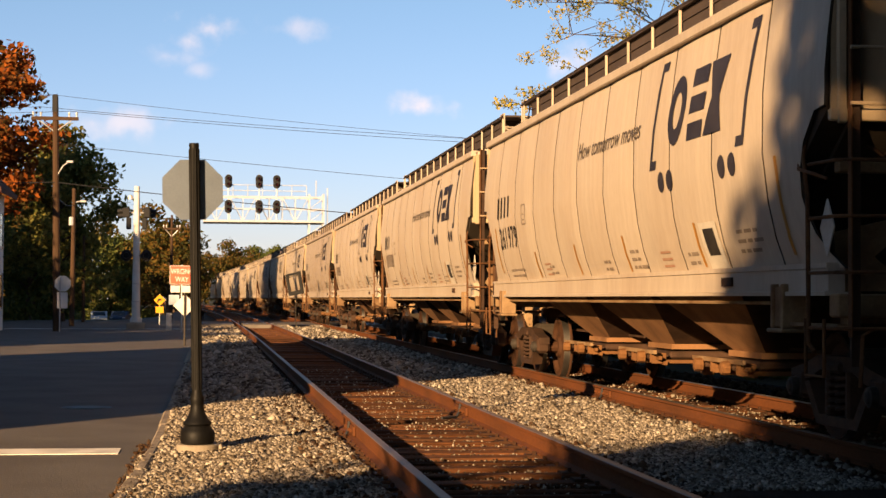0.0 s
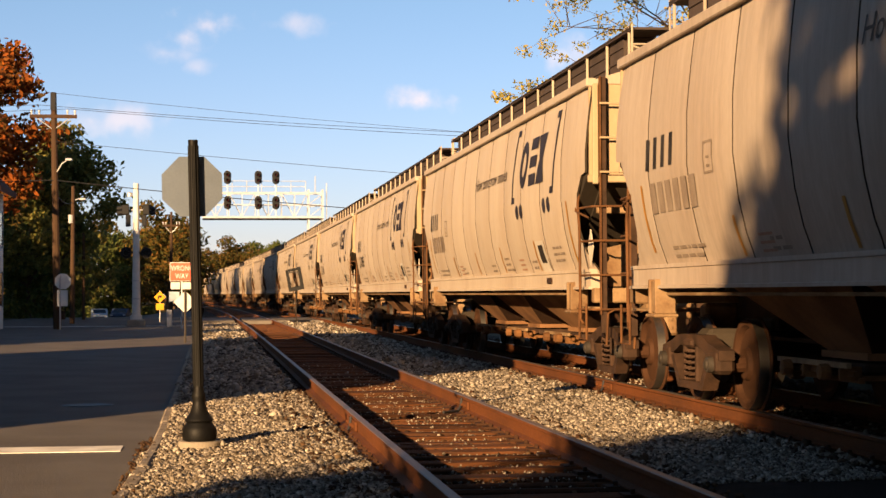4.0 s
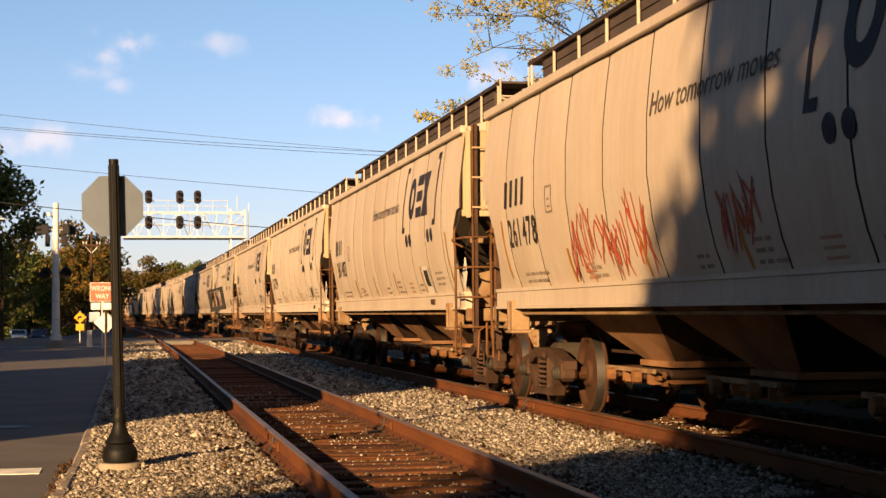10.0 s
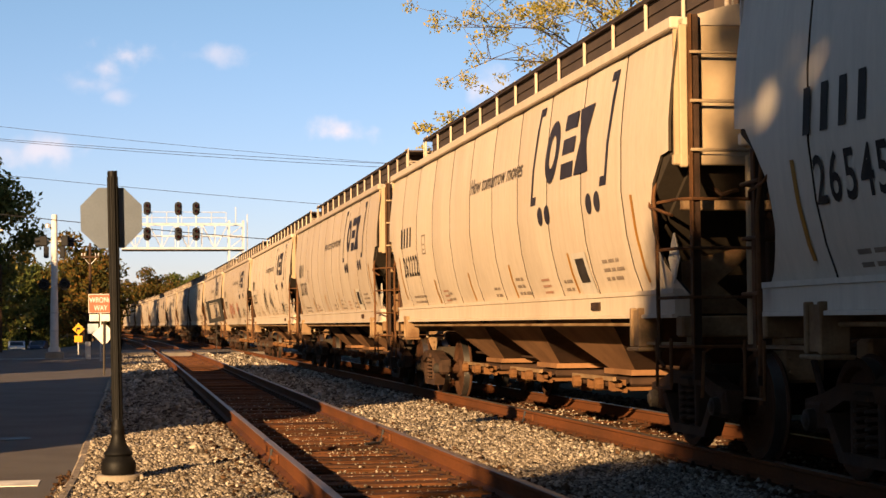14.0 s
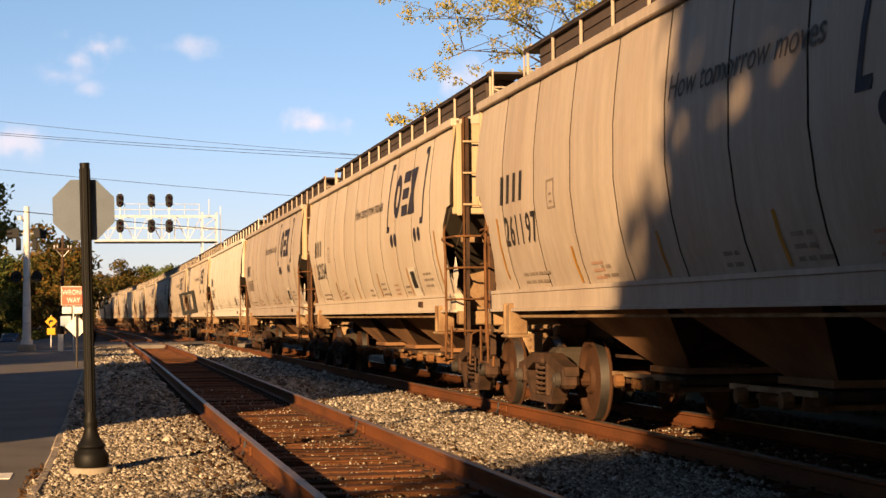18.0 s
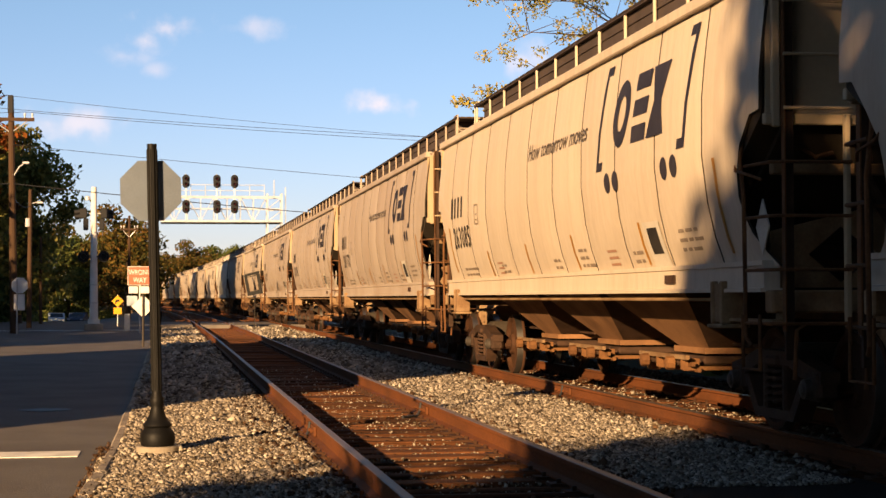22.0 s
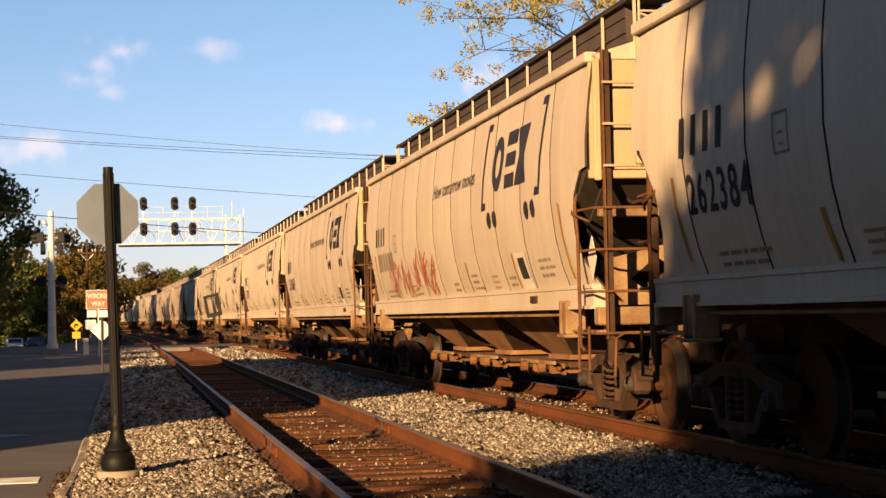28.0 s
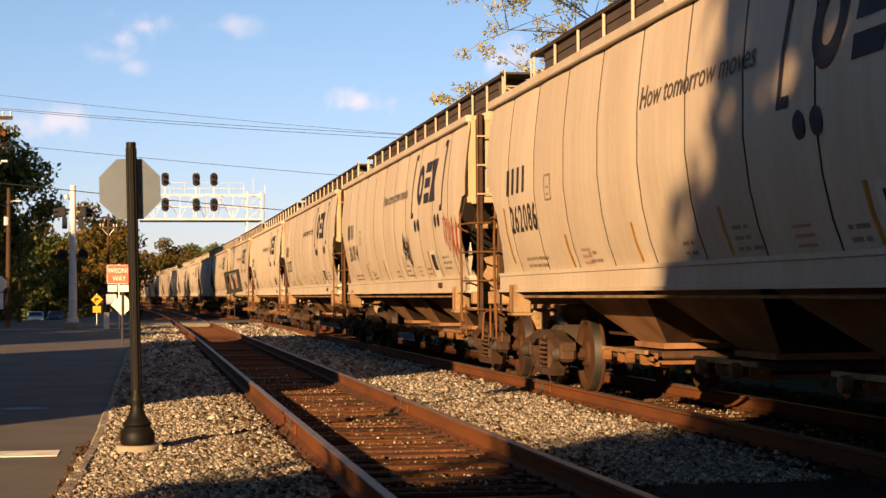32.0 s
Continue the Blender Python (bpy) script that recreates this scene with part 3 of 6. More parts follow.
def build_track(x0, name, label, top, near_ties):
    tr = thing(name, label, "railway track", kind="structure")
    for sx in (-1, 1):
        part("rail", rail_mesh(x0 + sx * HALF_GAUGE, top), None, tr, "rusty steel rail with a worn head")
    rng = random.Random(int(x0 * 10))
    ties, plates, far = [], Shape(), Shape()
    variants = []
    for i in range(6):
        s = Shape().box((-1.3, -0.115, -0.14), (1.3, 0.115, 0), bevel=0.018)
        s.v = [(x + rng.uniform(-0.012, 0.012), y + rng.uniform(-0.012, 0.012), z + rng.uniform(-0.008, 0.006)) for x, y, z in s.v]
        variants.append(s.mesh("tie", M_TIE))
    y = -3.0
    while y < 150:
        top_z = RAIL_TOP - 0.172 - 0.012
        if 7 < y < 7 + near_ties * 0.5:
            part("tie", variants[rng.randrange(6)], None, tr, "", pose(x0 + bend(y) + rng.uniform(-0.04, 0.04), y + rng.uniform(-0.03, 0.03), top_z + rng.uniform(-0.016, 0.004), rng.uniform(-2.5, 1.0), rng.uniform(-0.4, 0.4), rng.uniform(-1.4, 1.4)))
        elif not 79.5 < y < 91.5:
            far.box((x0 + bend(y) - 1.3, y - 0.115, top_z - 0.14), (x0 + bend(y) + 1.3, y + 0.115, top_z))
        if 7 < y < 60:
            for sx in (-1, 1):
                xx = x0 + sx * HALF_GAUGE + bend(y)
                plates.box((xx - 0.17, y - 0.09, top_z - 0.01), (xx + 0.17, y + 0.09, top_z + 0.013))
                for dx in (-0.1, 0.1):
                    plates.box((xx + dx - 0.014, y - 0.05, top_z), (xx + dx + 0.014, y - 0.02, top_z + 0.045))
        y += 0.5
    tagged(part("distant_ties", far, M_TIE, tr), kind="stuff")
    tagged(part("tie_plates", plates, M_WHEEL, tr), kind="stuff")
    return tr


def joint_bar(tr, x, y, side):
    s = Shape().box((x + side * 0.012, y - 0.45, RAIL_TOP - 0.14), (x + side * 0.042, y + 0.45, RAIL_TOP - 0.045), bevel=0.008)
    for k in (-0.33, -0.12, 0.12, 0.33):
        s.tube([(x + side * 0.04, y + k, RAIL_TOP - 0.095), (x + side * 0.07, y + k, RAIL_TOP - 0.095)], 0.018, 6)
    part("joint_bar", s, M_RAIL, tr, "bolted joint bar")
    w = Shape().tube([(x + side * 0.045, y - 0.05, RAIL_TOP - 0.02), (x + side * 0.06, y - 0.05, RAIL_TOP - 0.12), (x + side * 0.10, y - 0.10, RAIL_TOP - 0.17), (x + side * 0.30, y - 0.35, RAIL_TOP - 0.165)], 0.016, 6)
    part("bond_wire", w, M_WIRE, tr, "black bond wire")


def bed_z(x, y):
    """Height of the crushed stone: shoulder, between the ties, heaped between the tracks."""
    n = 0.018 * noise.noise(Vector((x * 1.7, y * 1.7, 0))) + 0.010 * noise.noise(Vector((x * 6, y * 6, 3)))
    if x < 1.2:
        b = 0.015 + 0.03 * smooth(-0.45, 0.5, x)
    elif x < 3.1:
        b = 0.045 - 0.13 * smooth(1.2, 1.5, x) + 0.13 * smooth(2.85, 3.1, x)
    elif x < 5.1:
        b = 0.05
    elif x < 7.6:
        b = 0.05 - 0.13 * smooth(5.1, 5.35, x)
    else:
        b = 0.02 - 0.05 * smooth(8, 9.5, x)
    return b + n


def build_bed():
    xs = [-0.46 + 0.12 * i for i in range(84)]
    ys = [5 + 0.2 * i for i in range(120)] + [29 + 0.8 * i for i in range(62)] + [80 + 12 * i for i in range(61)]
    v = [(x + bend(y), y, bed_z(x, y) if y < 79 else 0.0) for y in ys for x in xs]
    m = len(xs)
    me = bpy.data.meshes.new("ballast_bed")
    me.from_pydata(v, [], [(j * m + i, j * m + i + 1, (j + 1) * m + i + 1, (j + 1) * m + i) for j in range(len(ys) - 1) for i in range(m - 1)])
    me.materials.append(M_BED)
    tagged(new("ballast_bed", me), "near-black fines of the track bed, shade between stones painted in", "track bed", kind="structure")


def stones(name, zones, material, label, seed):
    """Loose crushed stone: one mesh, every stone a jittered eight-cornered lump."""
    rs = np.random.RandomState(seed)
    cube = np.array([(-1, -1, -1), (1, -1, -1), (1, 1, -1), (-1, 1, -1), (-1, -1, 1), (1, -1, 1), (1, 1, 1), (-1, 1, 1)], float)
    quads = np.array([(3, 2, 1, 0), (4, 5, 6, 7), (0, 1, 5, 4), (1, 2, 6, 5), (2, 3, 7, 6), (3, 0, 4, 7)])
    V = []
    for x0, x1, y0, y1, density, size, *where in zones:
        n = int((x1 - x0) * (y1 - y0) * density)
        xy = np.stack([rs.uniform(x0, x1, n), rs.uniform(y0, y1, n)], 1)
        z = np.array([bed_z(a, b) for a, b in xy])
        if where == ["ties"]:  # chips lying on the ties
            xy[:, 1] = np.round(xy[:, 1] * 2) / 2 + rs.uniform(-0.1, 0.1, n)
            z = np.full(n, 0.034)
        elif where == ["gaps"]:  # stones that fill the cribs
            xy[:, 1] = np.round(xy[:, 1] * 2) / 2 + 0.25 + rs.uniform(-0.13, 0.13, n)
            z = rs.uniform(-0.06, 0.006, n)
        elif where == ["rows"]:  # pale chips heaped in a row between two ties
            xy[:, 1] = np.round(xy[:, 1] * 2) / 2 + 0.25 + rs.uniform(-0.07, 0.07, n)
            z = rs.uniform(-0.015, 0.026, n)
        sz = size * rs.lognormal(0, 0.28, n)
        ax = rs.normal(size=(n, 3, 3))
        q, _ = np.linalg.qr(ax)
        dims = rs.uniform(0.55, 1.15, (n, 1, 3)) * sz[:, None, None]
        c = (cube[None] * dims * rs.uniform(0.62, 1.05, (n, 8, 3))) * 0.5
        p = np.einsum("nij,nkj->nki", q, c)
        p[:, :, 0] += xy[:, None, 0]
        p[:, :, 1] += xy[:, None, 1]
        p[:, :, 2] += (z + sz * (rs.uniform(-0.15, 0.45, n) if not where else 0.18))[:, None]
        V.append(p)
    V = np.concatenate(V)
    n = len(V)
    F = (quads[None] + 8 * np.arange(n)[:, None, None]).reshape(-1, 4)
    me = bpy.data.meshes.new(name)
    me.vertices.add(8 * n)
    me.vertices.foreach_set("co", V.reshape(-1))
    me.loops.add(24 * n)
    me.loops.foreach_set("vertex_index", F.reshape(-1).astype(np.int32))
    me.polygons.add(6 * n)
    me.polygons.foreach_set("loop_start", np.arange(0, 24 * n, 4, dtype=np.int32))
    me.update(calc_edges=True)
    me.materials.append(material)
    tagged(new(name, me), label, "ballast stone", kind="stuff")


build_ground()
build_kerb()
build_bed()
near_track = build_track(NEAR_X, "near_track", "rusty empty track on timber ties in gravel", M_RAIL_TOP, 110)
train_track = build_track(TRAIN_X, "train_track", "track under the train on timber ties", M_RAIL_TOP_BRIGHT, 60)
joint_bar(near_track, NEAR_X - HALF_GAUGE, 17.1, -1)
joint_bar(near_track, NEAR_X + HALF_GAUGE, 19.9, -1)
joint_bar(train_track, TRAIN_X - HALF_GAUGE, 23.4, -1)
stones("ballast_stones", [(-0.44, 0.8, 11, 19, 4000, 0.0225), (-0.60, -0.44, 10.5, 15.5, 2500, 0.02), (-0.44, 0.8, 19, 24, 2300, 0.029), (-0.44, 1.2, 24, 40, 600, 0.048), (-0.44, 1.2, 40, 79, 130, 0.072),
                          (0.8, 1.27, 11, 24, 2300, 0.0225), (1.55, 2.8, 12, 30, 60, 0.028), (0.95, 1.35, 12, 24, 30, 0.015, "ties"), (1.52, 2.82, 12, 24, 10, 0.014, "ties"), (5.5, 6.7, 14, 26, 12, 0.016, "ties"), (1.52, 2.82, 12, 34, 110, 0.016, "rows"), (0.85, 1.35, 12, 30, 160, 0.02, "rows"), (2.95, 3.4, 12, 30, 120, 0.02, "rows"), (5.0, 6.8, 13, 32, 90, 0.028, "rows"), (3.06, 4.9, 12, 21, 3800, 0.0225), (3.06, 4.9, 21, 30, 2100, 0.030), (3.2, 5.1, 30, 46, 520, 0.052), (3.2, 5.1, 46, 79, 130, 0.075), (4.9, 5.28, 13, 34, 1100, 0.032)],
       M_STONE, "pale crushed limestone ballast", 11)
stones("rusty_stones", [(-0.66, -0.5, 10.5, 17, 260, 0.022), (1.5, 2.84, 11, 36, 300, 0.026, "gaps"), (0.85, 1.4, 11, 36, 240, 0.034, "gaps"), (2.9, 3.4, 12, 36, 200, 0.034, "gaps"), (4.85, 6.9, 13, 36, 380, 0.036, "gaps"), (0.8, 3.5, 11, 30, 150, 0.034), (1.4, 2.95, 30, 60, 70, 0.05), (4.85, 7.4, 13, 36, 130, 0.04), (7.4, 9.0, 12, 50, 120, 0.06)], M_STONE_BROWN, "rust-stained stone chips between the ties", 12)


# ---- buildings beside the street ----
def build_shop():
    """The long low block whose shade lies over street and tracks; it stands out of view beside the street."""
    b = thing("shop_block", "long low brick block beside the street", "building")
    x0, x1, y0, y1, h = -12.0, -9.0, 8.4, 32.0, 7.0
    part("wall", Shape().box((x0, y0, 0), (x1, y1, h - 0.3)), M_BRICK, b)
    part("roof", Shape().box((x0 - 0.1, y0 - 0.1, h - 0.3), (x1 + 0.1, y1 + 0.1, h)), M_ROOF, b)


def build_house():
    h = thing("house", "white sided two-storey house with a brown gable roof", "house")
    x1, y0, y1, z1 = -8.65, 70.0, 75.0, 5.65
    x0 = -10.9
    part("wall", Shape().box((x0, y0, -0.1), (x1, y1, z1)), M_SIDING, h)
    s = Shape()
    mid = (x0 + x1) / 2
    s.prism([(x0 - 0.5, z1 - 0.15), (mid, z1 + 1.5), (x1 + 0.5, z1 - 0.15), (x1 + 0.5, z1 + 0.05), (mid, z1 + 1.7), (x0 - 0.5, z1 + 0.05)], lambda a, b, c: (a, y0 - 0.4 + c, b), y1 - y0 + 0.8)
    part("roof", s, M_ROOF, h, "brown shingle roof")
    part("gable", Shape().prism([(x0, z1), (x1, z1), (mid, z1 + 1.5)], lambda a, b, c: (a, y0 + c, b), 0.1), M_SIDING, h)
    for zz in (0.9, 3.4):
        for xx in (x1 - 1.5,):
            w = part("window", Shape().box((xx, y0 - 0.04, zz), (xx + 0.9, y0 + 0.02, zz + 1.5)), M_WHITE, h)
            part("pane", Shape().box((xx + 0.08, y0 - 0.05, zz + 0.08), (xx + 0.82, y0 - 0.042, zz + 1.42)), M_GLASS, w)
            for dx in (-0.36, 0.94):
                part("shutter", Shape().box((xx + dx, y0 - 0.05, zz), (xx + dx + 0.32, y0 - 0.001, zz + 1.5)), M_SIGNAL, w)
    for yy in (y0 + 0.9, y0 + 3.2):
        for zz in (0.9, 3.4):
            w = part("window", Shape().box((x1 - 0.02, yy, zz), (x1 + 0.04, yy + 0.9, zz + 1.5)), M_WHITE, h)
            part("pane", Shape().box((x1 + 0.042, yy + 0.08, zz + 0.08), (x1 + 0.05, yy + 0.82, zz + 1.42)), M_GLASS, w)
            for dy in (-0.36, 0.94):
                part("shutter", Shape().box((x1 + 0.001, yy + dy, zz), (x1 + 0.05, yy + dy + 0.32, zz + 1.5)), M_SIGNAL, w)


build_shop()
build_house()


# ---- trees ----
def leaves_mesh(name, centres, radii, count, size, material, seed, flat=0.75):
    rs = np.random.RandomState(seed)
    n = count
    c = np.array(centres)
    r = np.array(radii)
    w = r ** 2
    idx = rs.choice(len(c), n, p=w / w.sum())
    d = rs.normal(size=(n, 3))
    d /= np.linalg.norm(d, axis=1)[:, None]
    d *= (rs.uniform(0, 1, n) ** 0.45)[:, None]
    d[:, 2] *= flat
    p = c[idx] + d * r[idx][:, None]
    a = rs.normal(size=(n, 3))
    a /= np.linalg.norm(a, axis=1)[:, None]
    b = np.cross(a, rs.normal(size=(n, 3)))
    b /= np.linalg.norm(b, axis=1)[:, None]
    s = size * rs.uniform(0.6, 1.3, n)[:, None]
    V = np.stack([p - a * s, p + b * s * 0.5, p + a * s, p - b * s * 0.5], 1)
    me = bpy.data.meshes.new(name)
    me.from_pydata(V.reshape(-1, 3).tolist(), [], np.arange(4 * n).reshape(-1, 4).tolist())
    me.materials.append(material)
    return me


def make_tree(label, height, spread, crown_from, material, seed, leaves=5000, leaf=0.16, limbs=9, trunk_r=0.22, clump=0.9, sparse=1.0, group="", twigs=5):
    """A tapered trunk, forking limbs, and leaves in clumps round the twigs."""
    rng = random.Random(seed)
    t = thing("tree", label, "tree", group=group)
    trunk = Shape()
    pts = [Vector((0, 0, -0.1))]
    for i in range(1, 7):
        pts.append(Vector((rng.uniform(-0.12, 0.12) * i * 0.4, rng.uniform(-0.12, 0.12) * i * 0.4, height * 0.88 * i / 6)))
    trunk.tube(pts, [trunk_r * (1.25 if i == 0 else 1 - 0.14 * i) for i in range(7)], 9)
    part("trunk", trunk, M_BARK, t, smooth=True)
    centres, radii = [], []
    for i in range(limbs):
        f = crown_from + (1 - crown_from) * (i + rng.random()) / limbs * 0.9
        base = pts[min(5, int(f * 0.98 * 6))].lerp(pts[min(6, int(f * 0.98 * 6) + 1)], 0.5)
        base.z = max(base.z, height * f * 0.85)
        a = i * 2.4 + rng.uniform(-0.5, 0.5)
        reach = spread * (1.05 - 0.75 * abs((f - crown_from) / (1 - crown_from) - 0.35)) * rng.uniform(0.75, 1.1)
        up = rng.uniform(0.15, 0.55) * reach
        tip = base + Vector((math.cos(a) * reach, math.sin(a) * reach, up))
        mid = base.lerp(tip, 0.5) + Vector((0, 0, rng.uniform(0.0, 0.2) * reach))
        r0 = trunk_r * 0.42 * (1.15 - f * 0.6)
        branch = Shape()
        branch.tube([base, mid, tip], [r0, r0 * 0.6, r0 * 0.22], 6)
        for j in range(twigs):
            k = rng.uniform(0.35, 1.0)
            p = base.lerp(mid, k * 2) if k < 0.5 else mid.lerp(tip, k * 2 - 1)
            q = p + Vector((rng.uniform(-1, 1), rng.uniform(-1, 1), rng.uniform(-0.35, 0.8))) * spread * 0.34
            branch.tube([p, p.lerp(q, 0.5) + Vector((0, 0, 0.08)), q], [r0 * 0.35, r0 * 0.22, r0 * 0.08], 5)
            centres.append(tuple(q))
            radii.append(clump * rng.uniform(0.55, 1.15))
            if rng.random() < sparse:
                centres.append(tuple(p.lerp(q, 0.6) + Vector((rng.uniform(-.3, .3), rng.uniform(-.3, .3), rng.uniform(-.2, .4)))))
                radii.append(clump * rng.uniform(0.5, 0.9))
        centres.append(tuple(tip))
        radii.append(clump * rng.uniform(0.6, 1.0))
        part("limb", branch, M_BARK, t)
    part("crown", leaves_mesh("crown", centres, radii, leaves, leaf, material, seed), None, t, "")
    return t


def place_tree(t, x, y, turn=0, k=1.0):
    t.matrix_basis = pose(x, y, ground_z(x, y), 0, 0, turn) @ Matrix.Diagonal((k, k, k, 1))


# behind the train: thinning yellow-green crown over the cars
ty = make_tree("tall tree with thinning yellow-green autumn leaves and bare twigs", 18.5, 7.4, 0.41, M_LEAF_YELLOW, 21, 30000, 0.072, 26, 0.14, 0.5, 0.5, twigs=12)
place_tree(ty, 18.3, 62, 40)
tz = make_tree("slender small tree with a few yellow-green leaves", 10.6, 1.5, 0.6, M_LEAF_YELLOW, 24, 900, 0.09, 10, 0.1, 0.4, 0.4)
place_tree(tz, 11.9, 64, 10)
# street trees on the far left
t1 = make_tree("broad maple with orange-red autumn leaves", 15.2, 4.1, 0.42, M_LEAF_ORANGE, 31, 16000, 0.2, 18, 0.3, 1.35)
place_tree(t1, -12.5, 90)
t2 = make_tree("green leafy tree beside the street", 12.2, 3.7, 0.12, M_LEAF_OLIVE, 32, 15000, 0.18, 20, 0.22, 1.15)
place_tree(t2, -8.6, 103, 0, 0.98)
WOODS = "autumn trees behind the crossing"
t3 = make_tree("dull green and brown autumn tree in the far woods", 10.0, 3.6, 0.12, M_LEAF_AUTUMN, 33, 6000, 0.22, 13, 0.22, 1.3, group=WOODS)
place_tree(t3, -3.9, 165)
t4 = make_tree("dark green tree in the far woods", 10.5, 3.8, 0.10, M_LEAF_GREEN, 34, 6000, 0.24, 13, 0.22, 1.35, group=WOODS)
place_tree(t4, -13.0, 128)
rng = random.Random(77)
for proto, x, y, k in ((t4, -17, 118, 1.0), (t4, -21, 112, 1.1), (t4, -13.8, 138, 0.75), (t3, -14.6, 152, 0.9), (t4, -16, 160, 1.1), (t3, -16.5, 178, 0.9), (t4, -11.5, 208, 1.0), (t3, -6.0, 205, 0.95), (t3, -3.6, 225, 0.85), (t4, -9, 228, 1.1), (t3, -15, 215, 1.2),
                       (t3, -1.5, 262, 0.9), (t3, 4.2, 275, 1.02), (t4, 8.5, 300, 1.0), (t4, 12.0, 315, 1.05), (t3, 16.5, 330, 1.0), (t4, 1.5, 300, 0.8), (t4, -5.5, 270, 0.9), (t4, -12, 280, 1.1), (t3, 21, 345, 1.05), (t4, 26, 360, 1.1),
                       (t4, -19.5, 100, 1.0), (t4, -25, 96, 1.2), (t4, -14.8, 108, 0.8), (t4, -30, 120, 1.3), (t3, -26, 150, 1.3), (t4, -22, 185, 1.4)):
    c = copy_thing(proto, pose(x, y, ground_z(x, y), 0, 0, rng.uniform(0, 360)) @ Matrix.Diagonal((k, k, k, 1)))
# undergrowth and a far wooded rise
def build_hedge():
    rs = random.Random(9)
    cs, rr = [], []
    for i in range(150):
        y = rs.uniform(112, 240)
        x = -rs.uniform(5.5, 9) - (y - 112) * 0.015 - rs.random() ** 2 * 16
        if -0.078 < x / y < -0.036 and y < 205:
            continue
        cs.append((x, y, ground_z(x, y) + rs.uniform(0.2, 1.6)))
        rr.append(rs.uniform(0.9, 1.9))
    h = new("undergrowth", leaves_mesh("undergrowth", cs, rr, 16000, 0.24, M_LEAF_GREEN, 5))
    tagged(h, "dark green undergrowth below the trees", "shrubs", kind="stuff")
    cs, rr = [], []
    for i in range(260):
        x = rs.uniform(-140, 190)
        y = rs.uniform(380, 430)
        cs.append((x, y, rs.uniform(0.5, 9.5)))
        rr.append(rs.uniform(2.0, 3.6))
    h = new("far_woods", leaves_mesh("far_woods", cs, rr, 26000, 0.55, M_LEAF_AUTUMN, 6))
    tagged(h, "distant line of dull autumn woods", "woods", kind="stuff")


build_hedge()
# shrubs added behind the train to keep low sky light from under the cars
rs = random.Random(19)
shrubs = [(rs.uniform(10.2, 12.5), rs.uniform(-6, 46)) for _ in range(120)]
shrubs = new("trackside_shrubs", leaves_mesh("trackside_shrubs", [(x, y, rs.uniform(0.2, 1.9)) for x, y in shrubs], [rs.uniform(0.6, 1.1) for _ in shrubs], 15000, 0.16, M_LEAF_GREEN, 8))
tagged(shrubs, "dark green shrubs added behind the train to block low sky light", "shrubs", kind="stuff")
# unseen trees behind the camera: leafy shade tells of some, others added to block sky
SHADE = "shade trees behind the viewpoint"
s1 = make_tree("large dense green tree out of view, throws shade and blocks sky light", 15.5, 3.5, 0.14, M_LEAF_GREEN, 41, 22000, 0.21, 20, 0.4, 1.45, group=SHADE)


def by_sun(q, a):
    """Plan place from q, metres across the sun's way, and a, metres along it."""
    sx, sy = math.sin(radians(SUN_AZ)), math.cos(radians(SUN_AZ))
    return sy * q + sx * a, -sx * q + sy * a


place_tree(s1, *by_sun(2.6, -15))
for q, a, turn, k in SHADE_TREES:
    copy_thing(s1, pose(*by_sun(q, a), 0, 0, 0, turn) @ Matrix.Diagonal((k, k, k, 1)))
s2 = make_tree("low round dark green tree beside the street", 6.4, 2.3, 0.1, M_LEAF_GREEN, 42, 11000, 0.17, 13, 0.16, 0.9, group=SHADE)
place_tree(s2, *by_sun(-6.0, -15))
for q, a, turn, k, up in LOW_TREES:
    copy_thing(s2, pose(*by_sun(q, a), 0, 0, 0, turn) @ Matrix.Diagonal((k, k, up, 1)))
s3 = make_tree("open-crowned green tree with gaps between its boughs", 6.4, 2.3, 0.1, M_LEAF_GREEN, 43, 2100, 0.19, 12, 0.16, 0.52, 0.3, group=SHADE)
first = MID_TREES[0]
s3.matrix_basis = pose(*by_sun(first[0], first[1]), 0, 0, 0, first[2]) @ Matrix.Diagonal((first[3], first[3], first[4], 1))
for q, a, turn, k, up in MID_TREES[1:]:
    copy_thing(s3, pose(*by_sun(q, a), 0, 0, 0, turn) @ Matrix.Diagonal((k, k, up, 1)))
# unseen tall trees, added with high crowns over the viewpoint to block sky light
s4 = make_tree("unseen tall green tree with a high crown, added to block sky light", 20.5, 5.0, 0.8, M_LEAF_GREEN, 44, 24000, 0.26, 16, 0.35, 1.5, group=SHADE)
place_tree(s4, -3.0, -1.4, 30)
for x, y, turn in ((3.2, -2.2, 110), (-0.6, -8.0, 250), (7.5, -7.0, 20)):
    copy_thing(s4, pose(x, y, 0, 0, 0, turn))
# trees added unseen across the tracks to block sky light, and a row down the street
for x, y, k in ((13, -28, 1.4), (13.5, -21, 1.5), (12.8, -14, 1.4), (13.5, -7, 1.5), (13, 0, 1.4), (13.6, 7, 1.4), (13, 14, 1.15), (13, 20, 1.05), (14, 33, 0.8)):
    copy_thing(s1, pose(x, y, 0, 0, 0, y * 29) @ Matrix.Diagonal((k * 1.15, k * 1.15, k, 1)))
for y, k in ((36, 0.58), (43, 0.62), (50, 0.58), (58, 0.72), (64, 0.5), (71, 0.7)):
    copy_thing(s1, pose(-18.5 - (y % 3), y, 0, 0, 0, y * 37) @ Matrix.Diagonal((k * 1.2, k * 1.2, k, 1)))


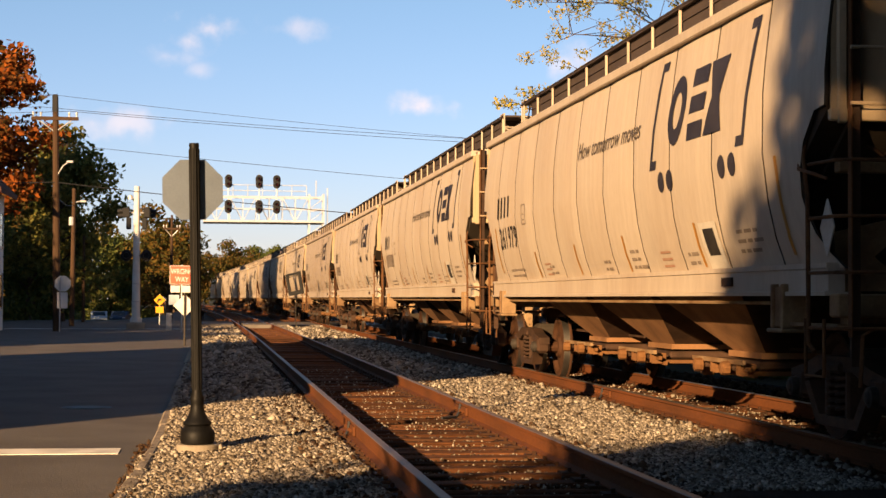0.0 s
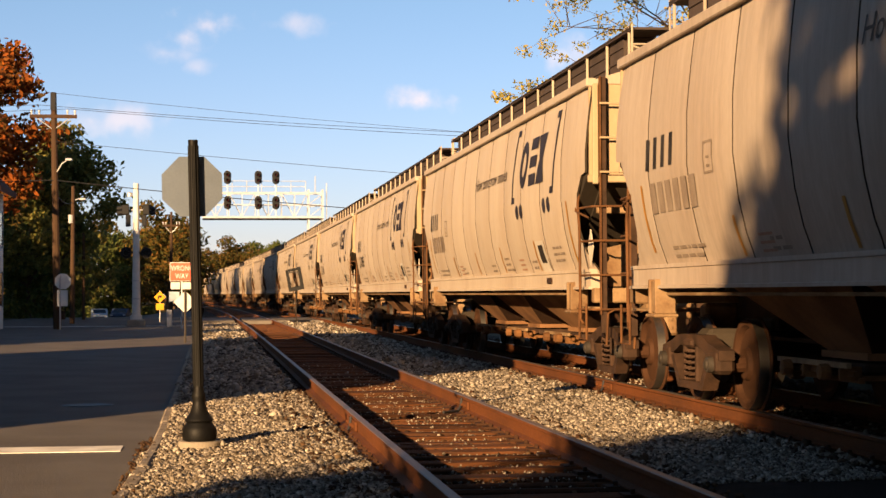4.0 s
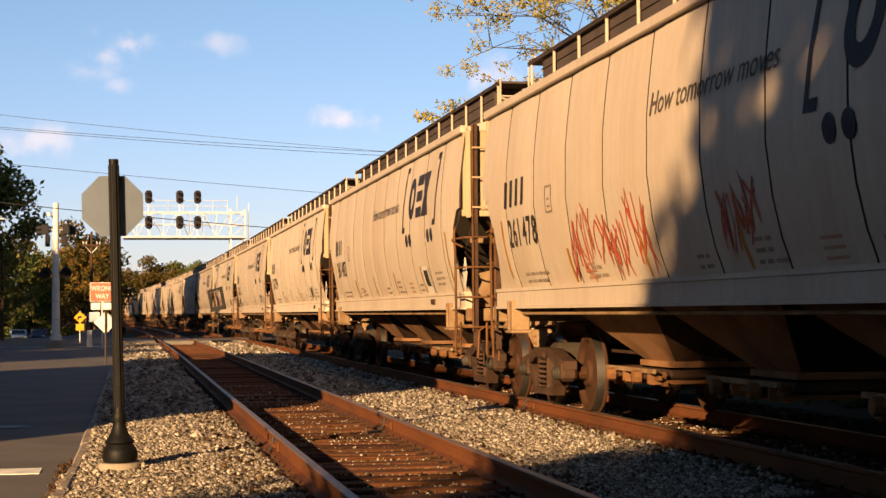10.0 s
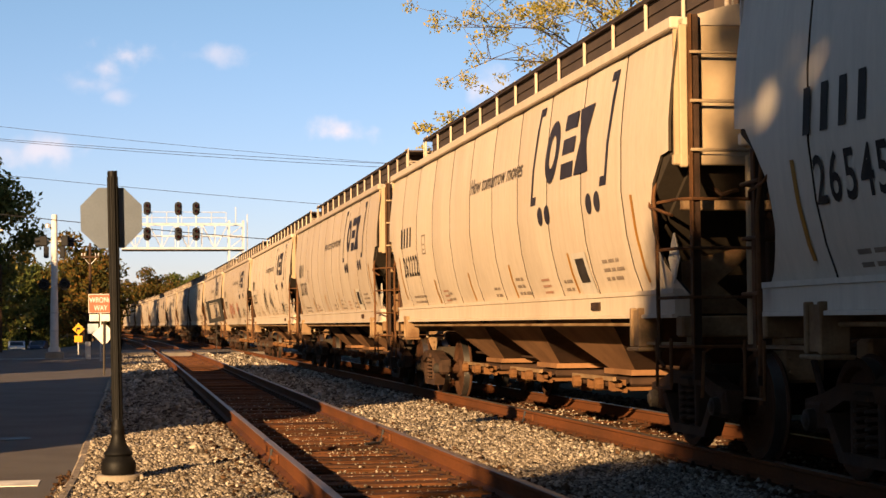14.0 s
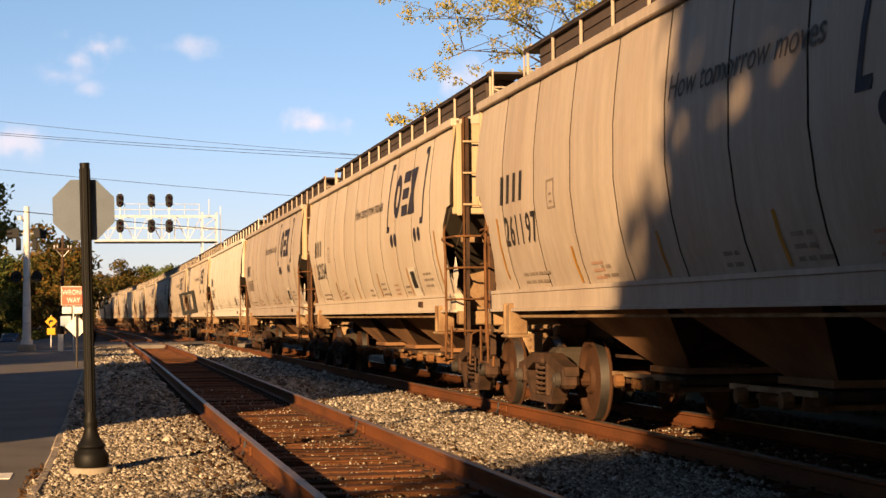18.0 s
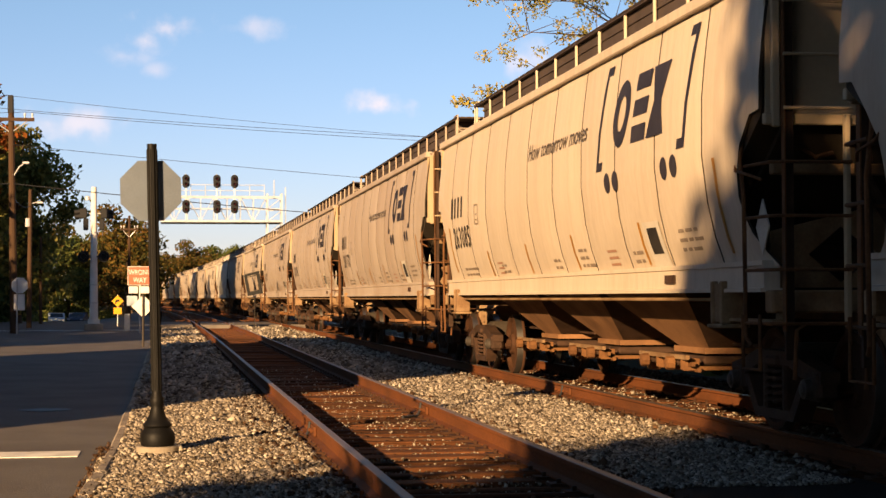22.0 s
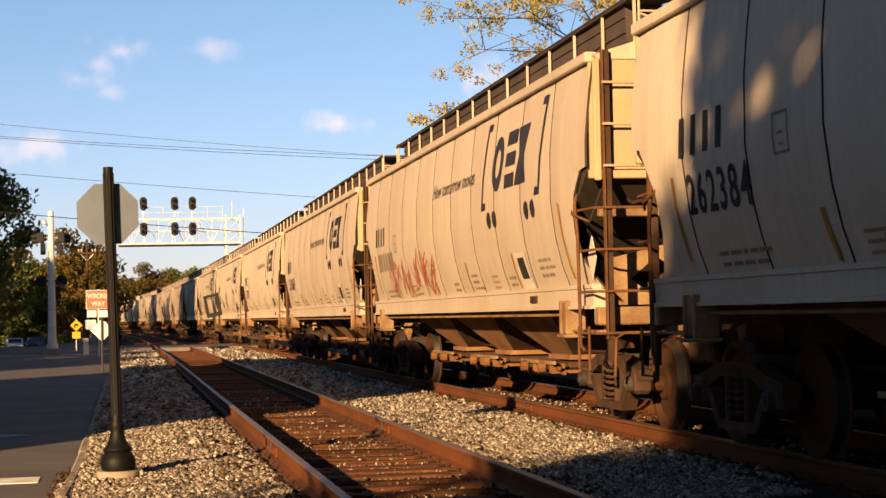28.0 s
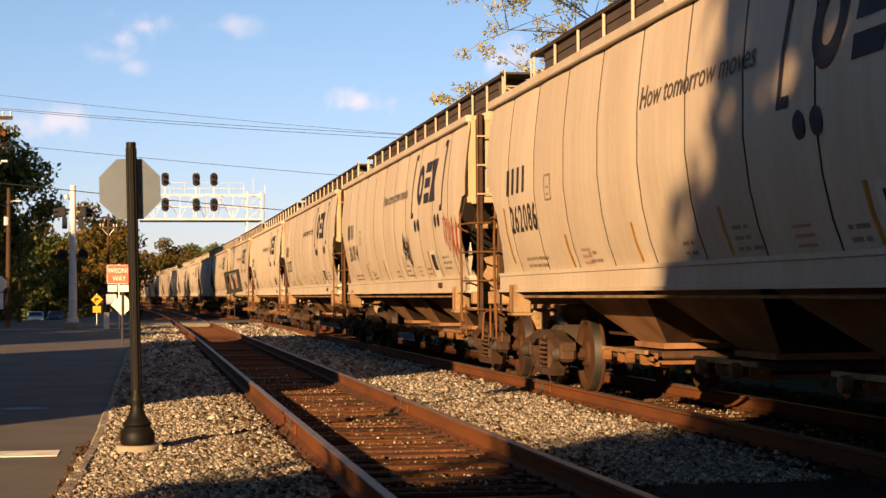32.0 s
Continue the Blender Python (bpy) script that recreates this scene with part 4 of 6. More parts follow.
for x, y, k in ((-25, 58, 0.5), (-27, 66, 0.55), (-26, 75, 0.8), (-27, 83, 1.0), (-29, 92, 1.0), (-29, 101, 0.95), (-31, 110, 1.0), (-35, 122, 1.0)):
    copy_thing(s1, pose(x, y, 0, 0, 0, y * 53) @ Matrix.Diagonal((k * 1.25, k * 1.25, k, 1)))


# ---- street furniture ----
POST_X, POST_LEAN = -0.091, -1.2


def build_stop_sign():
    s = thing("stop_sign", "black fluted post with octagonal sign, bare grey back", "stop sign", pose(POST_X, 15.8, 0, 0, POST_LEAN))
    p = Shape().lathe([(0.02, 2.802), (0.043, 2.80), (0.045, 2.78), (0.042, 2.75), (0.044, 0.60), (0.047, 0.54), (0.060, 0.515), (0.063, 0.48), (0.055, 0.455), (0.058, 0.42), (0.075, 0.365), (0.100, 0.315), (0.124, 0.29), (0.130, 0.275), (0.116, 0.255),
                       (0.138, 0.22), (0.152, 0.195), (0.154, 0.13), (0.146, 0.10), (0.13, 0.093)], 24)
    post = part("post", p, M_BLACK_PAINT, s, "black fluted cast post with a flared base", smooth=True)
    flute = Shape().box((-0.005, -0.005, 0.58), (0.005, 0.005, 2.75), bevel=0.003).mesh("flute", M_BLACK_PAINT)
    for k in range(10):
        a = 2 * math.pi * k / 10
        part("flute", flute, None, post, "", pose(0.044 * math.cos(a), 0.044 * math.sin(a), 0, 0, 0, 36 * k))
    oc = []
    for k in range(8):
        a = math.pi / 8 + k * math.pi / 4
        oc.append((0.2715 / math.cos(math.pi / 8) * math.cos(a), 0.2715 / math.cos(math.pi / 8) * math.sin(a)))
    part("plate", Shape().prism(oc, lambda a, b, c: (-0.013 + a, 0.053 + c, 2.383 + b), 0.004), M_ALU, s, "octagonal sheet with bare aluminium back", pose(0, 0, 0, 0, 0, 4))
    for z in (2.23, 2.53):
        part("bracket", Shape().box((-0.05, 0.03, z - 0.014), (0.05, 0.055, z + 0.014)), M_BLACK_PAINT, s)
    f = thing("footing", "low round concrete footing of the post", "footing", pose(POST_X + 0.005, 15.8, 0))
    part("slab", Shape().lathe([(0.02, -0.1), (0.20, -0.1), (0.20, 0.08), (0.188, 0.092), (0.02, 0.092)], 20), M_CONCRETE, f, smooth=True)


def post_with(name, label, cat, x, y, h, r=0.03, material=None, z0=0.0):
    t = thing(name, label, cat, pose(x, y, z0))
    part("post", Shape().tube([(0, 0, -0.1), (0, 0, h)], r, 8), material or M_GALV, t)
    return t


def diamond(t, name, z, half, material, label="", dy=-0.035):
    return part(name, Shape().prism([(-half, 0), (0, -half), (half, 0), (0, half)], lambda a, b, c: (a, dy + c, z + b), 0.006), material, t, label)


def build_signs():
    t = post_with("diamond_sign", "diamond road sign seen from its pale back on a grey post", "road sign", -0.72, 51, 1.55, 0.03, M_CAP)
    diamond(t, "plate", 1.18, 0.33, M_WHITE, "pale bare back", 0.03)
    t = post_with("wrong_way_sign", "red rectangular road sign with white words on a post", "road sign", -1.15, 72, 2.75, 0.035)
    part("plate", Shape().box((-0.47, -0.05, 1.97), (0.47, -0.042, 2.70)), M_RED_SIGN, t, "red plate")
    part("border", Shape().box((-0.49, -0.041, 1.95), (0.49, -0.036, 2.72)), M_WHITE, t, "white edge")
    for text, z in (("WRONG", 2.38), ("WAY", 2.06)):
        k = 0.112 * len(text) * 0.8
        part("word", lettering(text, 0.30, lambda u, v: Vector((-k + u, -0.054, z + v)), M_WHITE, "word", 0, 2 * k), None, t, "white word")
    for x0, x1, z0, z1 in ((-0.45, -0.08, 1.62, 1.90), (0.02, 0.42, 1.62, 1.9)):
        part("small_plate", Shape().box((x0, -0.05, z0), (x1, -0.042, z1)), M_WHITE, t, "small white plate")
    part("arrow_plate", Shape().box((-0.52, -0.06, 1.12), (-0.10, -0.052, 1.52)), M_CAR_PALE, t, "pale blue plate")
    t = post_with("warning_sign", "yellow diamond warning sign with a small yellow plate", "road sign", -2.55, 90, 1.6)
    diamond(t, "plate", 1.28, 0.30, M_YELLOW)
    part("small_plate", Shape().box((-0.2, -0.045, 0.62), (0.2, -0.039, 0.95)), M_YELLOW, t)
    part("symbol", Shape().box((-0.09, -0.045, 1.25), (0.09, -0.0405, 1.36)).box((-0.12, -0.045, 1.14), (-0.06, -0.0405, 1.3)), M_SIGNAL, t, "black symbol")
    t = post_with("street_stop_sign", "small octagonal sign and plate seen from their pale backs", "stop sign", -6.0, 71.5, 2.2)
    oc = [(0.34 * math.cos(math.pi / 8 + k * math.pi / 4), 0.34 * math.sin(math.pi / 8 + k * math.pi / 4)) for k in range(8)]
    part("plate", Shape().prism(oc, lambda a, b, c: (0.10 + a, 0.035 + c, 1.95 + b), 0.006), M_WHITE, t)
    part("small_plate", Shape().box((-0.12, 0.035, 0.95), (0.30, 0.041, 1.6)), M_WHITE, t)
    t = thing("framed_sign", "dark tilted open frame on a thin post between the tracks", "road sign", pose(3.47, 72, 0, 0, 0, -28))
    part("post", Shape().tube([(0.06, 0, -0.1), (0.06, 0, 1.6)], 0.018, 8), M_CAP, t)
    part("frame", Shape().box((-0.34, -0.03, -0.45), (-0.23, 0.03, 0.45)).box((0.21, -0.03, -0.46), (0.34, 0.03, 0.48)).box((-0.25, -0.029, -0.455), (0.22, 0.029, -0.29)).box((-0.25, -0.029, 0.36), (0.22, 0.029, 0.465)), M_BLACK_PAINT, t, "black open frame, tilted", pose(0, 0, 2.0, 0, -11))
    part("bar", Shape().box((-0.23, -0.02, 0.30), (0.21, 0.02, 0.335)), M_CAP, t, "thin dull cross bar", pose(0, 0, 2.0, 0, -11))
    b = thing("relay_cabinet", "pale metal equipment cabinet beside the crossing", "cabinet", pose(-1.75, 76, 0))
    part("body", Shape().box((-0.12, -0.12, 0), (0.12, 0.12, 0.75), bevel=0.02), M_GALV, b)
    part("door", Shape().box((-0.10, -0.135, 0.08), (0.10, -0.12, 0.68)), M_GALV, b)


def build_crossing_mast():
    t = thing("crossing_mast", "white level-crossing mast with black flashing lights and signal heads", "crossing signal", pose(-3.28, 78.8, 0))
    part("pole", Shape().lathe([(0.02, 6.4), (0.12, 6.38), (0.15, 3.6), (0.19, 0.5), (0.26, 0.48), (0.28, -0.1)], 14), M_WHITE, t, "white painted steel pole", smooth=True)
    part("base", Shape().box((-0.4, -0.4, -0.1), (0.4, 0.4, 0.3), bevel=0.05), M_CONCRETE, t)
    for sx in (-1, 1):
        l = part("flasher", Shape().lathe([(0.02, 0.02), (0.26, 0.02), (0.26, 0.05), (0.12, 0.14), (0.02, 0.16)], 18, "y", (sx * 0.44, -0.12, 3.28)), M_SIGNAL, t, "round black flasher", smooth=True)
        part("hood", Shape().lathe([(0.13, 0.06), (0.15, -0.14), (0.14, -0.14), (0.12, 0.05)], 14, "y", (sx * 0.44, -0.10, 3.28)), M_SIGNAL, l)
        hd = part("signal_head", Shape().box((sx * 0.30, -0.18, 4.98), (sx * 0.62, 0.14, 5.42), bevel=0.03).tube([(sx * 0.62, 0, 5.28), (sx * 0.85, 0, 5.25)], 0.10, 10).tube([(sx * 0.62, 0, 5.08), (sx * 0.85, 0, 5.05)], 0.10, 10), M_SIGNAL, t, "black signal head")
        part("low_head", Shape().box((sx * 0.24, -0.15, 4.45), (sx * 0.46, 0.1, 4.98), bevel=0.03), M_SIGNAL, hd)
        part("arm", Shape().tube([(0, 0, 5.2), (sx * 0.34, 0, 5.2)], 0.035, 6), M_GALV, t)
    part("cross_arm", Shape().tube([(-0.46, -0.05, 3.28), (0.46, -0.05, 3.28)], 0.04, 8), M_SIGNAL, t)
    part("bell", Shape().lathe([(0.02, 6.6), (0.12, 6.55), (0.13, 6.4)], 12, "z", (-0.28, 0, -0.6)), M_GALV, t)
    for z in (1.2, 2.0):
        part("band", Shape().lathe([(0.19, z), (0.195, z + 0.02), (0.19, z + 0.04)], 14), M_GALV, t)


def build_gantry():
    t = thing("signal_gantry", "white lattice railway signal bridge with black signal heads", "signal gantry", pose(0, 140, 0))
    x0, x1, zb, zt = -0.6, 8.98, 7.56, 9.5
    for x in (7.84, 8.98):
        for y in (-0.5, 0.5):
            part("leg", Shape().box((x - 0.07, y - 0.07, -0.2), (x + 0.07, y + 0.07, 9.8)), M_STEEL_PALE, t)
    lace = Shape()
    for k in range(9):
        z = 0.4 + k * 1.02
        for y in (-0.5, 0.5):
            lace.tube([(7.84, y, z), (8.98, y, z + 0.9)], 0.035, 4)
            lace.tube([(7.84, y, z + 0.9), (8.98, y, z + 0.95)], 0.03, 4)
    part("leg_lacing", lace, M_STEEL_PALE, t)
    for y in (-0.5, 0.5):
        for z, r in ((zb, 0.075), (zb + 1.0, 0.035), (zt, 0.075)):
            part("chord", Shape().box((x0, y - r / 2, z - r), (x1, y + r / 2, z + r)), M_STEEL_PALE, t)
    web = Shape()
    n = 8
    for k in range(n):
        a, b = x0 + (x1 - 1.2 - x0) * k / n, x0 + (x1 - 1.2 - x0) * (k + 1) / n
        for y in (-0.5, 0.5):
            web.tube([(a, y, zb), (a, y, zt)], 0.04, 4)
            web.tube([(a, y, zb if k % 2 else zt), (b, y, zt if k % 2 else zb)], 0.035, 4)
    part("lattice", web, M_STEEL_PALE, t)
    part("walkway", Shape().box((x0, -0.66, zb - 0.17), (x1, 1.3, zb - 0.09)), M_SIGNAL, t, "dark grating walkway")
    hr = Shape()
    for z in (10.0, 10.45):
        hr.tube([(x0, -0.55, z), (7.6, -0.55, z)], 0.03, 5)
    for k in range(8):
        x = x0 + 8.2 * k / 7
        hr.tube([(x, -0.55, 9.5), (x, -0.55, 10.45)], 0.03, 5)
    part("handrail", hr, M_STEEL_PALE, t)
    part("service_ladder", Shape().tube([(9.3, -0.5, 0), (9.3, -0.5, 10.3)], 0.03, 5).tube([(9.3, 0.0, 0), (9.3, 0.0, 10.3)], 0.03, 5).tube([(8.4, 0, 9.6), (8.4, 0, 10.9)], 0.04, 5), M_STEEL_PALE, t)
    for x in (1.38, 3.82, 5.22):
        for z in (10.72, 8.70):
            s = Shape()
            prof = [(0.30 * math.cos(a * math.pi / 8), (0.30 if math.sin(a * math.pi / 8) > 0 else 0.30) * math.sin(a * math.pi / 8) + (0.24 if a <= 8 else -0.24)) for a in range(17)]
            s.prism(prof[:-1], lambda a, b, c: (x + a, -0.75 + c, z + b), 0.05)
            s.box((x - 0.22, -0.70, z - 0.42), (x + 0.22, -0.5, z + 0.42), bevel=0.03)
            hd = part("signal_head", s, M_SIGNAL, t, "black oval signal head")
            for dz in (-0.22, 0.22):
                part("lens", Shape().lathe([(0.02, -0.77), (0.10, -0.77), (0.11, -0.75)], 12, "y", (x, 0, z + dz)), M_LENS, hd)
                part("visor", Shape().lathe([(0.13, -0.75), (0.14, -1.0), (0.13, -1.0), (0.12, -0.75)], 12, "y", (x, 0, z + dz)), M_SIGNAL, hd)
        part("mast", Shape().tube([(x, -0.55, 7.6), (x, -0.55, 11.3)], 0.05, 6), M_GALV, t)


def pole_line():
    def pole(x, y, h, r, lean=0.0, arm=None, label="brown timber utility pole with a crossarm and wires"):
        t = thing("utility_pole", label, "utility pole", pose(x, y, ground_z(x, y)), group="utility poles")
        part("pole", Shape().tube([(0, 0, -0.2), (lean / 2, 0, h / 2), (lean, 0, h)], [r, r * 0.85, r * 0.68], 10), M_WOOD, t, smooth=True)
        if arm:
            part("crossarm", Shape().box((lean - arm / 2, -0.16, h - 1.02), (lean + arm / 2, -0.05, h - 0.88)), M_WOOD, t)
            for k in (-0.46, -0.3, 0.3, 0.46):
                part("insulator", Shape().lathe([(0.01, 0.2), (0.04, 0.19), (0.05, 0.12), (0.03, 0.08), (0.03, 0)], 8, "z", (lean + k * arm, -0.1, h - 0.88)), M_GALV, t)
            br = Shape().tube([(lean - arm * 0.4, -0.1, h - 0.95), (lean, -0.05, h - 1.5)], 0.025, 5).tube([(lean + arm * 0.4, -0.1, h - 0.95), (lean, -0.05, h - 1.5)], 0.025, 5)
            part("brace", br, M_GALV, t)
        return t
    p = pole(-6.22, 72.8, 9.7, 0.17, -0.16, 1.9)
    part("top_pin", Shape().box((-0.28, -0.12, 9.0), (-0.05, 0.12, 9.75), bevel=0.03), M_SIGNAL, p)
    part("lamp_arm", Shape().tube([(-0.12, 0, 6.3), (0.2, -0.2, 6.8), (0.45, -0.35, 6.95)], 0.03, 6).box((0.35, -0.5, 6.9), (0.62, -0.25, 7.0), bevel=0.02), M_GALV, p, "street lamp arm")
    p = pole(-6.65, 86, 6.7, 0.13, 0.05, None, "slim weathered timber pole with a lamp arm")
    part("lamp_arm", Shape().tube([(0.05, 0, 6.0), (0.4, 0, 6.1)], 0.03, 6).box((0.35, -0.1, 6.02), (0.65, 0.1, 6.12), bevel=0.02), M_GALV, p)
    part("can", Shape().tube([(-0.05, 0, 4.9), (-0.05, 0, 5.3)], 0.14, 10), M_GALV, p)
    pole(-7.1, 100, 4.9, 0.1, 0, None, "short thin timber pole beside the street")
    p = pole(-2.65, 121, 7.1, 0.12, 0, 1.2, "distant grey utility pole with a crossarm")
    # wires across the street and tracks
    def wire(a, b, sag, r=0.012, n=14):
        a, b = Vector(a), Vector(b)
        pts = [a.lerp(b, i / n) - Vector((0, 0, sag * 4 * (i / n) * (1 - i / n))) for i in range(n + 1)]
        w = thing("overhead_wire", "thin dark overhead wire sagging between poles", "wire", group="overhead wires")
        part("strand", Shape().tube(pts, r, 5), M_WIRE, w)
    top = (-6.36, 72.8)
    for dx, z0, z1, r in ((-0.05, 9.72, 7.35, 0.008), (-0.62, 9.22, 7.75, 0.010), (0.62, 9.06, 7.5, 0.010)):
        wire((top[0] + dx, top[1] - 0.1, z0), (24 + dx, 71, z1), 0.25, r)
        wire((top[0] + dx, top[1] - 0.1, z0), (-40 + dx, 66, z0 + 0.3), 0.7, r)
    wire((-6.3, 72.7, 7.72), (24, 74, 5.5), 0.15, 0.010)
    wire((-40, 66, 6.6), (-6.3, 72.7, 6.12), 0.5, 0.018)
    wire((-6.3, 72.7, 6.12), (20, 80, 4.5), 0.2, 0.018)
    wire((-6.3, 72.7, 5.6), (-6.65, 86, 5.9), 0.2, 0.02)
    e = thing("utility_pole", "brown timber utility pole behind the train", "utility pole", pose(24, 72, 0), group="utility poles")
    part("pole", Shape().tube([(0, 0, -0.2), (0, 0, 9.6)], [0.17, 0.12], 10), M_WOOD, e)
    e = thing("utility_pole", "brown timber utility pole beside the side street", "utility pole", pose(-40, 66, 0), group="utility poles")
    part("pole", Shape().tube([(0, 0, -0.2), (0, 0, 10.2)], [0.17, 0.12], 10), M_WOOD, e)


def make_car(label, paint):
    c = thing("parked_car", label, "car", group="cars parked along the street")
    s = Shape()
    prof = [(-2.15, 0.35), (-2.2, 0.62), (-2.05, 0.85), (-1.25, 0.93), (-0.55, 1.38), (0.85, 1.42), (1.6, 1.0), (2.1, 0.95), (2.2, 0.6), (2.15, 0.35)]
    s.prism(prof, lambda a, b, c2: (-0.86 + c2, a, b), 1.72)
    part("body", s, paint, c)
    part("windscreen", Shape().add([(-0.72, -1.2, 0.965), (0.72, -1.2, 0.965), (0.62, -0.62, 1.355), (-0.62, -0.62, 1.355)], [(0, 1, 2, 3)]), M_GLASS, c)
    for sx in (-1, 1):
        part("side_window", Shape().add([(sx * 0.865, -0.75, 1.0), (sx * 0.865, 1.2, 1.0), (sx * 0.865, 0.8, 1.34), (sx * 0.865, -0.35, 1.32)], [(0, 1, 2, 3)]), M_GLASS, c)
        part("headlight", Shape().box((sx * 0.55, -2.2, 0.62), (sx * 0.82, -2.1, 0.76), bevel=0.02), M_GALV, c)
        for y in (-1.35, 1.35):
            w = part("wheel", Shape().lathe([(0.02, 0.06), (0.2, 0.06), (0.22, 0.1), (0.31, 0.1), (0.33, 0.06), (0.33, -0.08), (0.2, -0.1), (0.02, -0.1)], 18, "x", (sx * 0.80, y, 0.33)), M_RUBBER, c)
            part("hub", Shape().lathe([(0.02, 0.11), (0.19, 0.105), (0.2, 0.06)], 12, "x", (sx * 0.80, y, 0.33)), M_GALV, w)
    part("grille", Shape().box((-0.5, -2.215, 0.42), (0.5, -2.17, 0.6)), M_SIGNAL, c)
    return c


build_stop_sign()
build_signs()
build_crossing_mast()
build_gantry()
pole_line()
for label, paint, x, y, turn in (("pale silver-blue car parked nose-on along the street", M_CAR_PALE, -11.7, 188, 4), ("dark blue car parked behind along the street", M_CAR_DARK, -9.7, 193, -6), ("pale blue car parked beside the house", M_CAR_PALE, -10.4, 66.5, 84)):
    c = make_car(label, paint)
    c.matrix_basis = pose(x, y, ground_z(x, y), 0, 0, turn)


# ---- the train ----
SIDE = [(1.24, 1.41), (1.45, 1.44), (1.7, 1.53), (2.0, 1.60), (2.4, 1.65), (2.9, 1.645), (3.3, 1.61), (3.66, 1.555), (3.85, 1.55)]


def side_w(z):
    for (z0, w0), (z1, w1) in zip(SIDE, SIDE[1:]):
        if z <= z1:
            k = (z - z0) / (z1 - z0)
            k = min(max(k, 0), 1)
            return w0 + (w1 - w0) * k
    return SIDE[-1][1]


def on_side(u, z, lift=0.016):
    """A point of the left side: u metres back from the front corner, z above the rail."""
    return Vector((-side_w(z) - lift, HALF - u, z))


def decal(shape, corners, nu=2, nz=5):
    """A patch of paint on the left side between four (u, z) corners: lower left, lower right, upper right, upper left."""
    a, b, c, d = (Vector((*p, 0)) for p in corners)
    v = []
    for j in range(nz + 1):
        for i in range(nu + 1):
            p = a.lerp(b, i / nu).lerp(d.lerp(c, i / nu), j / nz)
            v.append(on_side(p.x, p.y))
    shape.add(v, [(j * (nu + 1) + i, j * (nu + 1) + i + 1, (j + 1) * (nu + 1) + i + 1, (j + 1) * (nu + 1) + i) for j in range(nz) for i in range(nu)])
    return shape


def decal_ring(shape, u, z, a, b, t, lean=0.25, n=24):
    """A painted ring, or a full disc when t is 0."""
    inner = [(0.001, 0.001)] if t == 0 else [((a - t), (b - t))]
    v = []
    for k in range(n):
        c, s = math.cos(2 * math.pi * k / n), math.sin(2 * math.pi * k / n)
        for aa, bb in ((a, b), inner[0]):
            v.append(on_side(u + aa * c + lean * bb * s, z + bb * s))
    shape.add(v, [(2 * k, 2 * ((k + 1) % n), 2 * ((k + 1) % n) + 1, 2 * k + 1) for k in range(n)])
    return shape


N_PANEL = 11
PANEL = 2 * HALF / N_PANEL


END_CUT = [(1.43, 0.13), (1.55, 0.33), (1.7, 0.50), (1.85, 0.60), (2.0, 0.63), (2.2, 0.60), (2.4, 0.46), (2.52, 0.33), (2.62, 0.22), (2.64, 0.0)]


def end_cut(z):
    """How far the rounded opening at a car's end bites into its side."""
    for (z0, c0), (z1, c1) in zip(END_CUT, END_CUT[1:]):
        if z <= z1:
            return c0 + (c1 - c0) * max(0.0, (z - z0) / (z1 - z0))
    return 0.0


def side_panel_shape(kind):
    """One sheet of the side, pillowed a little. kind: -1 the rear end's sheet, 1 the front end's, 0 between."""
    s, zs, ny = Shape(), [1.43, 1.55, 1.7, 1.85, 2.0, 2.2, 2.4, 2.52, 2.62, 2.64, 2.9, 3.15, 3.4, 3.7], 4
    v, rows = [], len(zs)
    for z in zs:
        lo, hi = -PANEL / 2 + 0.018, PANEL / 2 - 0.018
        cut = end_cut(z)
        if kind == 1:
            hi -= cut
        if kind == -1:
            lo += cut
        for i in range(ny + 1):
            f = i / ny
            puff = 0.010 * (1 - (2 * f - 1) ** 4)
            v.append((-side_w(z) - puff, lo + (hi - lo) * f, z))
    m = ny + 1
    f = [(j * m + i, j * m + i + 1, (j + 1) * m + i + 1, (j + 1) * m + i) for j in range(rows - 1) for i in range(ny)]
    back = len(v)
    v += [(x + 0.025, y, z) for x, y, z in v]
    edge = [i for i in range(m)] + [j * m + ny for j in range(1, rows)] + [(rows - 1) * m + i for i in range(ny - 1, -1, -1)] + [j * m for j in range(rows - 2, 0, -1)]
    if kind:
        f += [tuple(i + back for i in q) for q in f[:(rows - 1) * ny]]
    s.add(v, f)
    s.f.extend((edge[i], edge[(i + 1) % len(edge)], edge[(i + 1) % len(edge)] + back, edge[i] + back) for i in range(len(edge)))
    s.slot.extend([1] * len(edge))
    return s


def helix(r, h, turns, wire, n=10):
    k = int(turns * n)
    return Shape().tube([(r * math.cos(2 * math.pi * i / n), r * math.sin(2 * math.pi * i / n), h * i / k) for i in range(k + 1)], wire, 5)


WHEEL_R, AXLE_AT, BOGIE_AT = 0.457, 0.89, 6.9


def wheelset_mesh():
    s = Shape()
    for side in (-1, 1):
        x = side * 0.7525
        prof = [(0.10, 0.075), (0.15, 0.075), (0.17, 0.03), (0.36, 0.005), (0.395, 0.055), (0.435, 0.062), (WHEEL_R, 0.055), (WHEEL_R, -0.045), (0.485, -0.062), (0.48, -0.078), (0.40, -0.07), (0.36, -0.03), (0.17, -0.03), (0.15, -0.08), (0.10, -0.08)]
        s.lathe([(r, h * side) for r, h in prof], 32, "x", (x, 0, 0), 0, {6: 1})
    s.tube([(-1.08, 0, 0), (1.08, 0, 0)], 0.085, 10)
    return s.mesh("wheelset", M_WHEEL, M_TREAD, smooth=True)


